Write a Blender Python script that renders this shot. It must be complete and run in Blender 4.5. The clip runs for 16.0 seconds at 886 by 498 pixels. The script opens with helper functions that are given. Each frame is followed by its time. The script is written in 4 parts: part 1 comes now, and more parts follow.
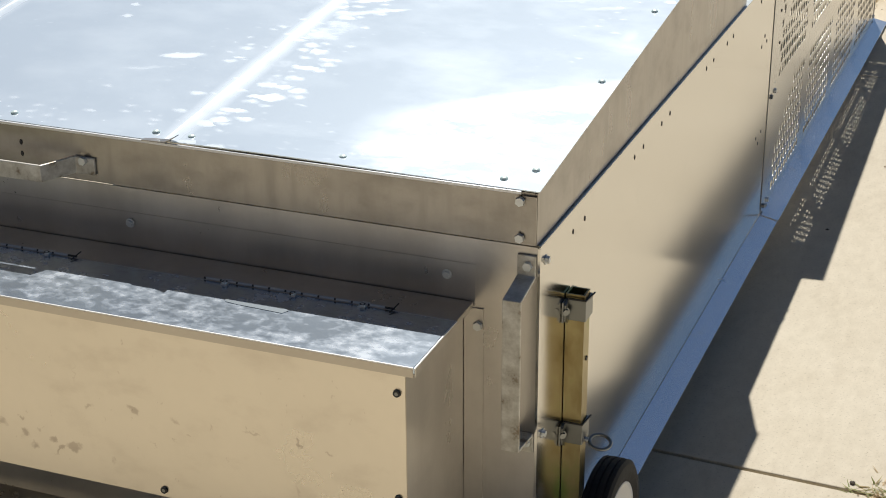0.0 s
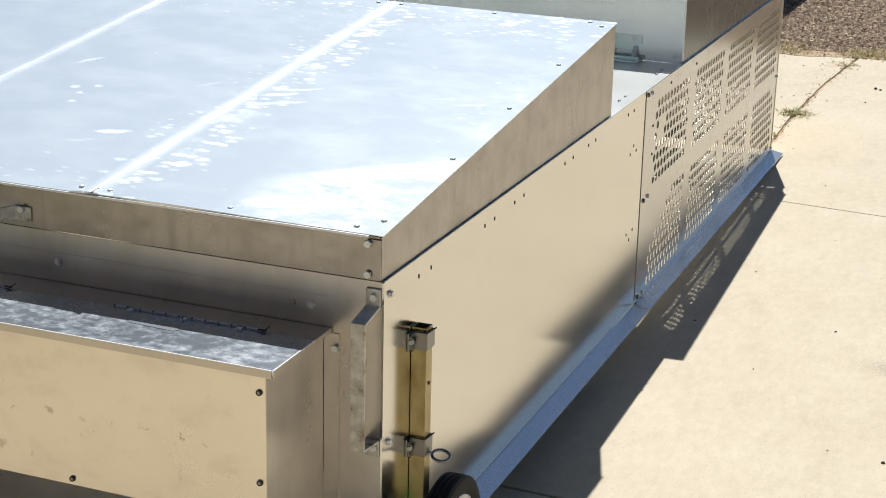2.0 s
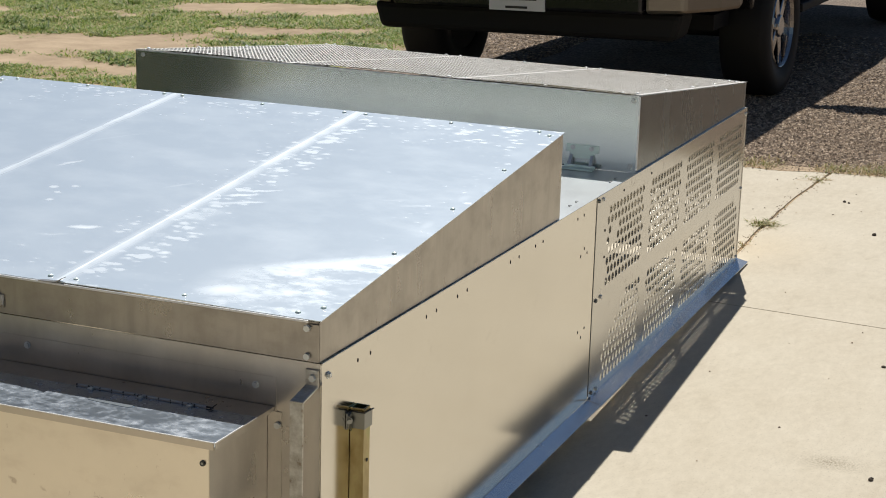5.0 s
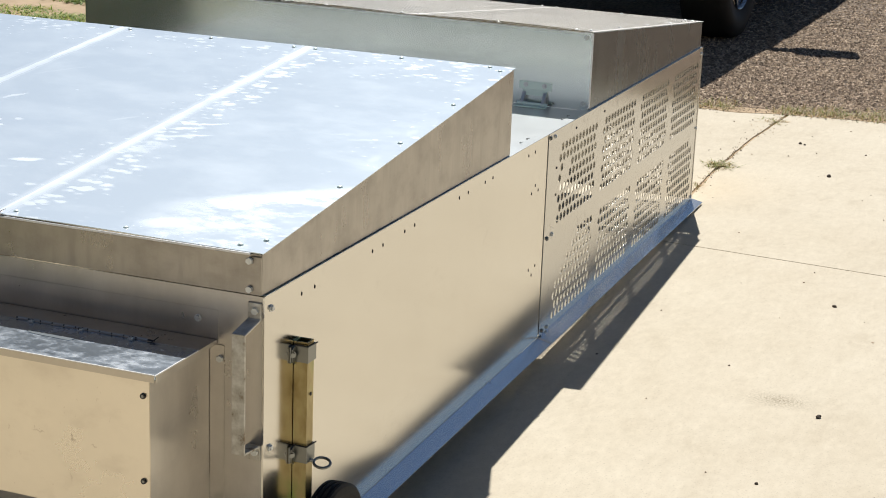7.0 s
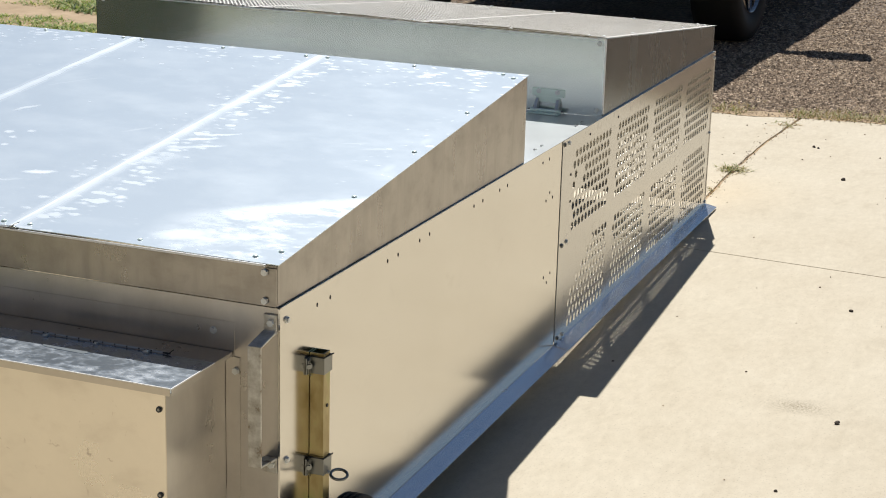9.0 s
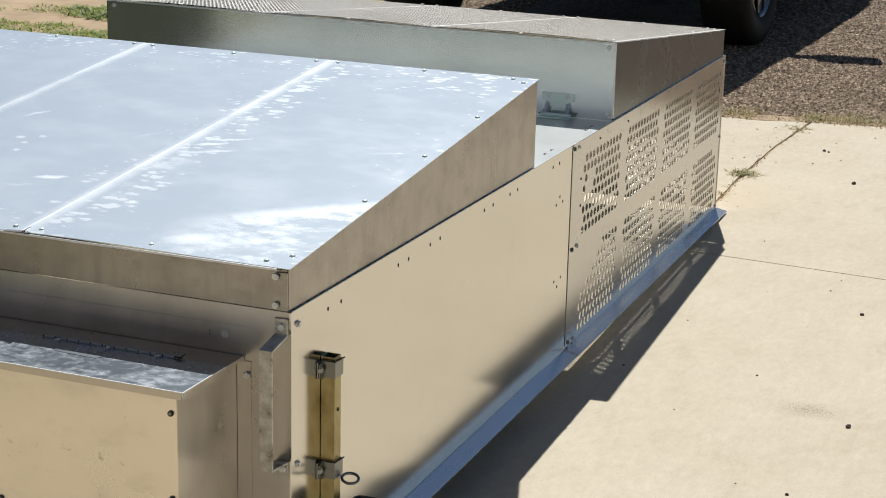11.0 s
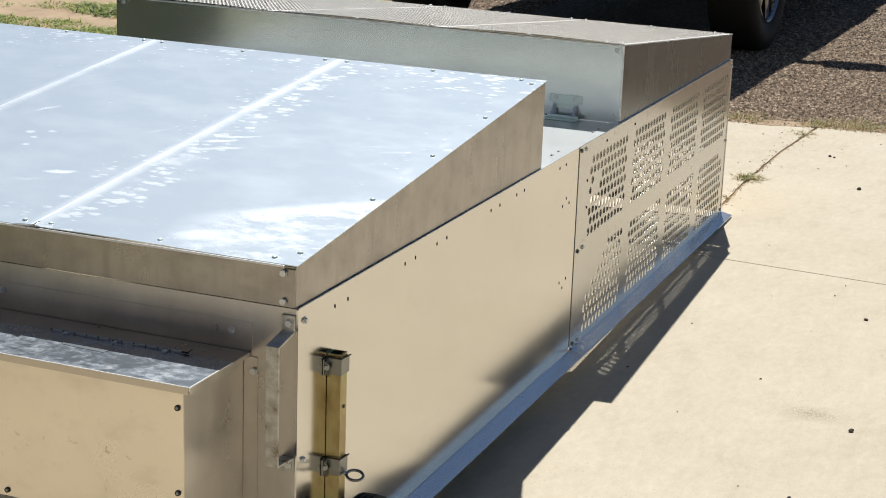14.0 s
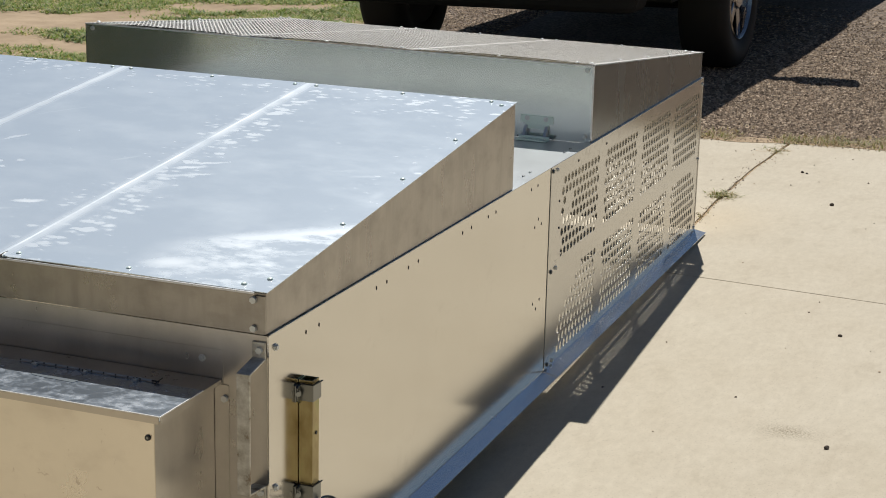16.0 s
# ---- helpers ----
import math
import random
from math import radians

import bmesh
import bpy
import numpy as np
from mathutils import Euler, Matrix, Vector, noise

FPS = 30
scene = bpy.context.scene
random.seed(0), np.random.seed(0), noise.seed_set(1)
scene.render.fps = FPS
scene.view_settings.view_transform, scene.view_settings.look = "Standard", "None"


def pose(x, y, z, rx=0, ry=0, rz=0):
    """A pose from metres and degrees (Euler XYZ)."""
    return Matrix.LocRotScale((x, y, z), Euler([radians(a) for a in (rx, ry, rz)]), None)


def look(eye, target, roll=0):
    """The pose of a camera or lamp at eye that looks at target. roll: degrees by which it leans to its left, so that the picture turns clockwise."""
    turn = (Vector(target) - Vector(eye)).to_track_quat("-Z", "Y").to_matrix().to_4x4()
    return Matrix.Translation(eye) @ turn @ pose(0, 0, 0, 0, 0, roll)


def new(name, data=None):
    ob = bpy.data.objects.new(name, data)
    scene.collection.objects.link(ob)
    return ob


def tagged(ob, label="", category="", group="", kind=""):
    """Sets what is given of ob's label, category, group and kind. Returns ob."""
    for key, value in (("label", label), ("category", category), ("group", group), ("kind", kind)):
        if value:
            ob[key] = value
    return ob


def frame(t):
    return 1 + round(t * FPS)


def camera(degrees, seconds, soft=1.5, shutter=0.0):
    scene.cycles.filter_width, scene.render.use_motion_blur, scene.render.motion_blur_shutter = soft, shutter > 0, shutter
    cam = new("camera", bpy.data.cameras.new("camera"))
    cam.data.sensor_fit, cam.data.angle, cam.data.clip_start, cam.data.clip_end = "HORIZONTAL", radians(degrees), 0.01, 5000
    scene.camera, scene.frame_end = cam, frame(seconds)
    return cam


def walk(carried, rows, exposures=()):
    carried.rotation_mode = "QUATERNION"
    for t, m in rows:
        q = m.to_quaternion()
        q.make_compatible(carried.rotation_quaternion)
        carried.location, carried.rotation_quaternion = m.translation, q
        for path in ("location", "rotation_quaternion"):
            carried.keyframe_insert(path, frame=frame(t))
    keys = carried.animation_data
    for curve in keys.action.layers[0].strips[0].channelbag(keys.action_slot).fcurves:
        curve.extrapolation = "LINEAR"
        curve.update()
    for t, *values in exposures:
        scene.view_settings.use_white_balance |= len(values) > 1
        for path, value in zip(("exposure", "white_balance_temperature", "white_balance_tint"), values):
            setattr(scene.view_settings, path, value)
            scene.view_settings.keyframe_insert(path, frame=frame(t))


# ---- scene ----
cam = camera(29.5, 16.0, soft=0.95)
# seconds, stops, kelvin, tint: the clip's own exposure drifts
EXPOSURE = [(t, e, 6200, 10) for t, e in ((0.0, -0.04), (0.5, -0.16), (1.0, -0.10), (1.5, 0.03), (2.0, 0.15), (2.5, 0.09), (3.0, 0.05), (3.2, 0.05), (5.3, -0.11), (5.5, -0.11), (6.0, -0.11),
            (6.5, 0.00), (7.0, 0.15), (7.5, 0.17), (8.0, 0.05), (8.5, 0.01), (9.0, 0.08), (11.5, -0.08), (12.0, -0.08), (12.5, -0.04), (13.0, 0.06), (14.5, 0.05), (15.0, 0.05), (15.5, -0.07), (16.0, -0.27))]
PATH = [
    (0, (0.6266, -1.8017, 1.4729), (0.0298, -0.3466, 0.7765), -2.34),
    (0.5, (0.7034, -1.9329, 1.4790), (0.0994, -0.4760, 0.7926), -1.23),
    (1, (0.8813, -2.0102, 1.4725), (0.2716, -0.5337, 0.8350), 0.16),
    (1.5, (0.9903, -2.0728, 1.4916), (0.3863, -0.5740, 0.9023), 0.44),
    (2, (1.0072, -2.2027, 1.4924), (0.3958, -0.6914, 0.9439), -0.58),
    (2.5, (1.0247, -2.3464, 1.5123), (0.4344, -0.8151, 0.9975), 0.10),
    (3, (1.1096, -2.3727, 1.5221), (0.4848, -0.8420, 1.0477), 0.96),
    (3.2, (1.1540, -2.3701, 1.5239), (0.5063, -0.8439, 1.0658), 0.94),
    (5.3, (1.2332, -2.3670, 1.5066), (0.5938, -0.8299, 1.0744), -0.42),
    (5.5, (1.2379, -2.3625, 1.5018), (0.6037, -0.8246, 1.0648), -0.38),
    (6, (1.2492, -2.3516, 1.5000), (0.6365, -0.8091, 1.0487), -0.04),
    (6.5, (1.2506, -2.3412, 1.4908), (0.6449, -0.8036, 1.0141), 0.29),
    (7, (1.2523, -2.3407, 1.4869), (0.6501, -0.8049, 1.0002), 0.27),
    (7.5, (1.2493, -2.3370, 1.4861), (0.6479, -0.8014, 0.9976), -0.04),
    (8, (1.2483, -2.3313, 1.4876), (0.6295, -0.8004, 1.0061), -0.73),
    (8.5, (1.2458, -2.3283, 1.4855), (0.6243, -0.7991, 1.0023), -0.65),
    (9, (1.2380, -2.3262, 1.4892), (0.6246, -0.7932, 1.0076), -0.36),
    (11.5, (1.2395, -2.3318, 1.4874), (0.6127, -0.8015, 1.0145), -0.59),
    (12, (1.2390, -2.3329, 1.4884), (0.6036, -0.8044, 1.0210), -0.26),
    (12.5, (1.2410, -2.3394, 1.4873), (0.6032, -0.8136, 1.0145), 0.01),
    (13, (1.2433, -2.3397, 1.4875), (0.6188, -0.8107, 1.0075), 0.21),
    (13.5, (1.2414, -2.3408, 1.4837), (0.6157, -0.8115, 1.0061), 0.14),
    (14, (1.2382, -2.3458, 1.4866), (0.6112, -0.8160, 1.0122), 0.09),
    (14.5, (1.2419, -2.3459, 1.4828), (0.6169, -0.8167, 1.0042), -0.30),
    (15, (1.2396, -2.3418, 1.4870), (0.6191, -0.8088, 1.0144), -0.45),
    (15.5, (1.2441, -2.3337, 1.4906), (0.6269, -0.7957, 1.0302), -0.70),
    (16, (1.2460, -2.3311, 1.4909), (0.6381, -0.7878, 1.0358), -0.55),
]
walk(cam, [(t, look(e, g, r)) for t, e, g, r in PATH], EXPOSURE)

# The coop leans a little on the driveway, its front lifted by its wheels: TILT turns the coop's own axes into the world's.
TILT = Matrix.Translation((0, 0, 0.0958)) @ pose(0, 0, 0, -1.4292, 1.4219)

# ---- light ----
SUN_WAY = (TILT.to_3x3() @ Vector((0.2135, -0.6654, -1.0))).normalized()
world = bpy.data.worlds.new("world")
scene.world = world
world.use_nodes = True
wn = world.node_tree.nodes
sky = wn.new("ShaderNodeTexSky")
sky.sky_type = "NISHITA"
sky.sun_disc = False
sky.sun_elevation = math.asin(-SUN_WAY.z)
sky.sun_rotation = math.atan2(-SUN_WAY.x, -SUN_WAY.y)
sky.altitude = 1700
sky.air_density, sky.dust_density, sky.ozone_density = 1.0, 0.35, 0.6
wn["Background"].inputs["Strength"].default_value = 0.050
world.node_tree.links.new(sky.outputs["Color"], wn["Background"].inputs["Color"])
sun_data = bpy.data.lights.new("sun", "SUN")
sun_data.energy, sun_data.angle, sun_data.color = 5.0, radians(0.53), (1.0, 0.945, 0.86)
sun = new("sun", sun_data)
sun.matrix_world = look((0, 0, 12), Vector((0, 0, 12)) + SUN_WAY)


# ---- materials ----
def mat(name, colour, rough=0.5, metal=0.0):
    """A node material; returns it with its tree and shader."""
    m = bpy.data.materials.new(name)
    m.use_nodes = True
    p = m.node_tree.nodes["Principled BSDF"]
    p.inputs["Base Color"].default_value = (*colour, 1)
    p.inputs["Roughness"].default_value = rough
    p.inputs["Metallic"].default_value = metal
    return m, m.node_tree, p


def node(tree, kind, **values):
    n = tree.nodes.new(kind)
    for k, v in values.items():
        n.inputs[k.replace("_", " ")].default_value = v
    return n


def noise_tex(tree, scale, detail=4.0, rough=0.55, stretch=None, seed=0.0):
    tc = tree.nodes.new("ShaderNodeTexCoord")
    mp = tree.nodes.new("ShaderNodeMapping")
    mp.inputs["Scale"].default_value = stretch or (1, 1, 1)
    mp.inputs["Location"].default_value = (seed, seed * 1.7, seed * 0.6)
    n = node(tree, "ShaderNodeTexNoise", Scale=scale, Detail=detail, Roughness=rough)
    tree.links.new(tc.outputs["Object"], mp.inputs["Vector"])
    tree.links.new(mp.outputs["Vector"], n.inputs["Vector"])
    return n


def ramp(tree, source, stops):
    r = tree.nodes.new("ShaderNodeValToRGB")
    el = r.color_ramp.elements
    while len(el) < len(stops):
        el.new(0.5)
    for e, (pos, c) in zip(el, stops):
        e.position = pos
        e.color = (c, c, c, 1) if isinstance(c, (int, float)) else (*c, 1)
    tree.links.new(source, r.inputs["Fac"])
    return r


def bump(tree, p, source, strength, distance=0.002):
    b = node(tree, "ShaderNodeBump", Strength=strength, Distance=distance)
    tree.links.new(source, b.inputs["Height"])
    tree.links.new(b.outputs["Normal"], p.inputs["Normal"])
    return b


def mix_colour(tree, fac, a, b):
    m = tree.nodes.new("ShaderNodeMix")
    m.data_type = "RGBA"
    for slot, v in ((0, fac), (6, a), (7, b)):
        if hasattr(v, "is_linked"):
            tree.links.new(v, m.inputs[slot])
        elif slot == 0:
            m.inputs[0].default_value = v
        else:
            m.inputs[slot].default_value = (*v, 1)
    return m.outputs[2]


def math_node(tree, op, a, b=0.0, clamp=False):
    n = tree.nodes.new("ShaderNodeMath")
    n.operation, n.use_clamp = op, clamp
    for i, v in ((0, a), (1, b)):
        if hasattr(v, "is_linked"):
            tree.links.new(v, n.inputs[i])
        else:
            n.inputs[i].default_value = v
    return n.outputs[0]


def aluminium(name, colour, rough, spread, grime, dust, seed, smear_stretch=(1, 1, 1), dust_colour=(0.55, 0.52, 0.47), dust_rough=0.5, soft_marks=0.08, film=0.0, marks=None):
    """Mill-finish sheet: rolled grain, faint smears, and dull marks of dust and fingers; marks(tree) may give marks of its own."""
    m, t, p = mat(name, colour, rough, 1.0)
    smear = noise_tex(t, 3.2, 5, 0.6, smear_stretch, seed)
    grain = noise_tex(t, 70, 3, 0.5, (1, 0.06, 0.06), seed + 3)
    c = ramp(t, smear.outputs["Fac"], [(0.25, tuple(v * (1 - grime) for v in colour)), (0.65, colour)])
    if marks is None:
        spots = noise_tex(t, 38.0, 4, 0.55, None, seed + 7)
        patch = noise_tex(t, 4.5, 3, 0.5, None, seed + 11)
        lift = math_node(t, "ADD", spots.outputs["Fac"], ramp(t, patch.outputs["Fac"], [(0.42, 0.0), (0.7, 0.22)]).outputs["Color"])
        shape = ramp(t, lift, [(0.70, 0.0), (0.70 + soft_marks, 1.0)]).outputs["Color"]
    else:
        shape = marks(t)
    mask = math_node(t, "MULTIPLY", shape, dust)
    t.links.new(mix_colour(t, mask, c.outputs["Color"], dust_colour), p.inputs["Base Color"])
    t.links.new(math_node(t, "SUBTRACT", 1.0 - film, math_node(t, "MULTIPLY", mask, 0.9 - film)), p.inputs["Metallic"])
    base_rough = ramp(t, smear.outputs["Fac"], [(0.3, rough - spread), (0.7, rough + spread)]).outputs["Color"]
    t.links.new(math_node(t, "ADD", base_rough, math_node(t, "MULTIPLY", mask, dust_rough - rough)), p.inputs["Roughness"])
    bump(t, p, grain.outputs["Fac"], 0.02, 0.0005)
    return m


def coords(tree):
    sep = tree.nodes.new("ShaderNodeSeparateXYZ")
    tree.links.new(tree.nodes.new("ShaderNodeTexCoord").outputs["Object"], sep.inputs[0])
    return sep.outputs


def near(tree, source, centre, width, height):
    """height at centre, falling to nothing at that distance."""
    d = math_node(tree, "ABSOLUTE", math_node(tree, "SUBTRACT", source, centre))
    return math_node(tree, "MULTIPLY", math_node(tree, "SUBTRACT", 1.0, math_node(tree, "DIVIDE", d, width), True), height)


def blot(tree, u, v, cu, cv, hu, hv, turn=0.0, high=1.0):
    """An oval blot: high at its middle, nothing past its edge."""
    c, s = math.cos(radians(turn)), math.sin(radians(turn))
    du, dv = math_node(tree, "SUBTRACT", u, cu), math_node(tree, "SUBTRACT", v, cv)
    a = math_node(tree, "ADD", math_node(tree, "MULTIPLY", du, c / hu), math_node(tree, "MULTIPLY", dv, s / hu))
    b = math_node(tree, "ADD", math_node(tree, "MULTIPLY", du, -s / hv), math_node(tree, "MULTIPLY", dv, c / hv))
    d = math_node(tree, "ADD", math_node(tree, "MULTIPLY", a, a), math_node(tree, "MULTIPLY", b, b))
    return math_node(tree, "MULTIPLY", math_node(tree, "SUBTRACT", 1.0, d, True), high)


def warped(tree, scale, reach, seed):
    """The object's own axes, pushed about by noise."""
    n = noise_tex(tree, scale, 3, 0.6, None, seed)
    push = node(tree, "ShaderNodeVectorMath")
    push.operation = "MULTIPLY_ADD"
    push.inputs[1].default_value = (reach, reach, reach)
    sub = node(tree, "ShaderNodeVectorMath")
    sub.operation = "SUBTRACT"
    sub.inputs[1].default_value = (0.5, 0.5, 0.5)
    tree.links.new(n.outputs["Color"], sub.inputs[0])
    tree.links.new(sub.outputs[0], push.inputs[0])
    tree.links.new(tree.nodes.new("ShaderNodeTexCoord").outputs["Object"], push.inputs[2])
    sep = tree.nodes.new("ShaderNodeSeparateXYZ")
    tree.links.new(push.outputs[0], sep.inputs[0])
    return sep.outputs


def roof_marks_glint(tree):
    """Dried water marks and hand marks: round blots that gather by the seams, the front corner and the rear edge; plus
    a painted glint along the seams.
    """
    x, y, z = coords(tree)
    wobble = noise_tex(tree, 11, 3, 0.6, None, 31.0).outputs["Fac"]
    a = near(tree, x, -0.485, 0.10, 1.45)
    a2 = near(tree, x, -0.57, 0.10, 0.45)
    c = math_node(tree, "MULTIPLY", near(tree, y, 1.18, 0.20, 1.25), math_node(tree, "ADD", near(tree, x, -0.15, 0.45, 0.55), 0.5))
    d = near(tree, y, 0.045, 0.12, 0.55)
    e = math_node(tree, "MULTIPLY", near(tree, x, -0.12, 0.20, 1.0), near(tree, y, 0.10, 0.12, 0.9))
    f = math_node(tree, "MULTIPLY", near(tree, x, -0.04, 0.12, 1.0), near(tree, y, 0.65, 0.35, 0.7))
    gate = a
    for other in (a2, c, d, e, f):
        gate = math_node(tree, "MAXIMUM", gate, other)
    gate = math_node(tree, "ADD", math_node(tree, "MULTIPLY", gate, 0.70), math_node(tree, "MULTIPLY", math_node(tree, "SUBTRACT", wobble, 0.45), 1.7))
    v = node(tree, "ShaderNodeTexVoronoi", Scale=1.0)
    mp = tree.nodes.new("ShaderNodeMapping")
    mp.inputs["Scale"].default_value = (30, 56, 1)
    mp.inputs["Rotation"].default_value = (0, 0, 0.35)
    tc = tree.nodes.new("ShaderNodeTexCoord")
    warp = noise_tex(tree, 40, 3, 0.6, None, 17.0)
    push = node(tree, "ShaderNodeVectorMath")
    push.operation = "MULTIPLY_ADD"
    push.inputs[1].default_value = (0.02, 0.02, 0.0)
    tree.links.new(warp.outputs["Color"], push.inputs[0])
    tree.links.new(tc.outputs["Object"], push.inputs[2])
    tree.links.new(push.outputs[0], mp.inputs["Vector"])
    tree.links.new(mp.outputs[0], v.inputs["Vector"])
    v.voronoi_dimensions = "2D"
    size = math_node(tree, "MULTIPLY", gate, ramp(tree, v.outputs["Color"], [(0.25, 0.0), (0.9, 1.0)]).outputs["Color"])
    blots = ramp(tree, math_node(tree, "SUBTRACT", size, v.outputs["Distance"]), [(-0.10, 0.0), (0.42, 0.50)]).outputs["Color"]
    cloud = noise_tex(tree, 9, 5, 0.6, (0.8, 1.2, 1), 5.0).outputs["Fac"]
    big = ramp(tree, math_node(tree, "ADD", cloud, math_node(tree, "MULTIPLY", math_node(tree, "ADD", e, math_node(tree, "MULTIPLY", a, 0.3)), 0.34)), [(0.66, 0.0), (0.80, 0.55)]).outputs["Color"]
    haze = ramp(tree, cloud, [(0.42, 0.0), (0.70, 0.17)]).outputs["Color"]
    out = math_node(tree, "MAXIMUM", math_node(tree, "MAXIMUM", blots, big), haze)
    wx, wy, wz = warped(tree, 38, 0.022, 41.0)
    # a wiped corner: bright below a slanting edge, patchy towards the front
    edge = math_node(tree, "SUBTRACT", math_node(tree, "ADD", math_node(tree, "MULTIPLY", wx, 0.62), 0.369), wy)
    wiped = math_node(tree, "MULTIPLY", math_node(tree, "MULTIPLY", edge, 22.0, True), math_node(tree, "MULTIPLY", math_node(tree, "ADD", wx, 0.31), 7.0, True))
    patchy = ramp(tree, math_node(tree, "ADD", noise_tex(tree, 17, 5, 0.62, (0.7, 1.3, 1), 52.0).outputs["Fac"], near(tree, edge, 0.03, 0.10, 0.22)), [(0.46, 0.03), (0.64, 0.62)]).outputs["Color"]
    out = math_node(tree, "MAXIMUM", out, math_node(tree, "MULTIPLY", wiped, patchy))
    for cu, cv, hu, hv, turn, high in ((-0.652, 0.272, 0.040, 0.012, 18, 2.0), (-0.690, 0.215, 0.05, 0.007, 22, 0.7), (-0.225, 0.070, 0.062, 0.036, 20, 1.6), (-0.863, 0.472, 0.014, 0.010, 0, 1.5), (-0.822, 0.395, 0.012, 0.010, 0, 1.5),
                                       (-0.833, 0.444, 0.011, 0.008, 0, 1.3), (-0.821, 0.491, 0.014, 0.008, 0, 1.2), (-0.430, 0.198, 0.016, 0.013, 0, 1.6), (-0.956, 0.838, 0.082, 0.006, 51, 0.6), (-0.932, 0.629, 0.040, 0.008, 58, 1.2),
                                       (-0.622, 0.570, 0.045, 0.007, 48, 0.6), (-0.465, 0.560, 0.045, 0.010, 25, 1.6), (-0.440, 0.600, 0.05, 0.008, 25, 1.4), (-0.430, 0.520, 0.05, 0.009, 25, 1.3), (-0.470, 0.500, 0.05, 0.012, 25, 1.0),
                                       (-0.034, 0.517, 0.016, 0.040, 0, 0.5), (-0.030, 0.700, 0.016, 0.035, 0, 0.5), (-0.10, 0.62, 0.05, 0.008, 20, 0.5), (-0.16, 0.64, 0.05, 0.006, 20, 0.5)):
        out = math_node(tree, "MAXIMUM", out, math_node(tree, "MULTIPLY", blot(tree, wx, wy, cu, cv, hu, hv, turn, high), 0.42, True))
    # a bright band painted along each seam, for the lapped edge's sun glint
    for seam in (-0.525, -1.034):
        seam_glint = math_node(tree, "MULTIPLY", near(tree, x, seam + 0.003, 0.026, 1.35), ramp(tree, wobble, [(0.36, 0.55), (0.62, 1.0)]).outputs["Color"])
        out = math_node(tree, "MAXIMUM", out, math_node(tree, "MULTIPLY", seam_glint, 0.5))
    return out


def box_marks(tree):
    """Dirty finger marks, scuffs and scratches on the front of the nest box."""
    x, y, z = warped(tree, 75, 0.026, 61.0)
    out = None
    for cu, cv, hu, hv, turn, high in ((-0.654, 0.239, 0.014, 0.010, 30, 0.9), (-0.640, 0.222, 0.012, 0.010, 0, 0.7), (-0.611, 0.238, 0.010, 0.010, 0, 1.0), (-0.600, 0.226, 0.022, 0.005, 40, 1.0), (-0.578, 0.235, 0.018, 0.013, 20, 1.1),
                                       (-0.690, 0.250, 0.016, 0.012, 0, 0.7), (-0.482, 0.307, 0.010, 0.012, 60, 0.9), (-0.421, 0.301, 0.008, 0.012, 60, 0.7), (-0.551, 0.298, 0.018, 0.006, 0, 0.7), (-0.401, 0.286, 0.006, 0.004, 30, 0.8),
                                       (-0.244, 0.304, 0.003, 0.012, 12, 1.0), (-0.311, 0.306, 0.020, 0.0022, -8, 0.8), (-0.206, 0.300, 0.010, 0.003, -15, 0.9), (-0.568, 0.345, 0.0016, 0.040, 4, 0.35), (-0.249, 0.236, 0.005, 0.022, 5, 0.6),
                                       (-0.655, 0.262, 0.006, 0.004, 0, 0.8), (-0.628, 0.252, 0.005, 0.004, 20, 0.7), (-0.455, 0.262, 0.012, 0.002, -20, 0.5), (-0.35, 0.262, 0.005, 0.003, 10, 0.5), (-0.52, 0.225, 0.004, 0.010, 15, 0.5)):
        b = math_node(tree, "MULTIPLY", blot(tree, x, z, cu, cv, hu * 0.68, hv * 0.68, turn, 1.5), high, True)
        out = b if out is None else math_node(tree, "MAXIMUM", out, b)
    stain = ramp(tree, noise_tex(tree, 16, 5, 0.65, (0.7, 1, 1.3), 65.0).outputs["Fac"], [(0.54, 0.0), (0.74, 0.24)]).outputs["Color"]
    specks = ramp(tree, noise_tex(tree, 85, 3, 0.6, (1, 1, 0.7), 67.0).outputs["Fac"], [(0.69, 0.0), (0.76, 0.5)]).outputs["Color"]
    return math_node(tree, "MAXIMUM", math_node(tree, "MULTIPLY", out, math_node(tree, "ADD", specks, 0.50)), math_node(tree, "MAXIMUM", stain, specks))


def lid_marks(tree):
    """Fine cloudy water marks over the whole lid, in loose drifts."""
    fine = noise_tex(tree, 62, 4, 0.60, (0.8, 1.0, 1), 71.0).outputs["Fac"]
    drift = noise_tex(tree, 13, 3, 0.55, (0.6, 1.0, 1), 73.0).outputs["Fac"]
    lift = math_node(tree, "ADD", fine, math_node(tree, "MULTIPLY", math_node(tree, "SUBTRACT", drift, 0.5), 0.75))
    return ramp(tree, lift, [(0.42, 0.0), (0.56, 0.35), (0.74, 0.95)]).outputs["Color"]


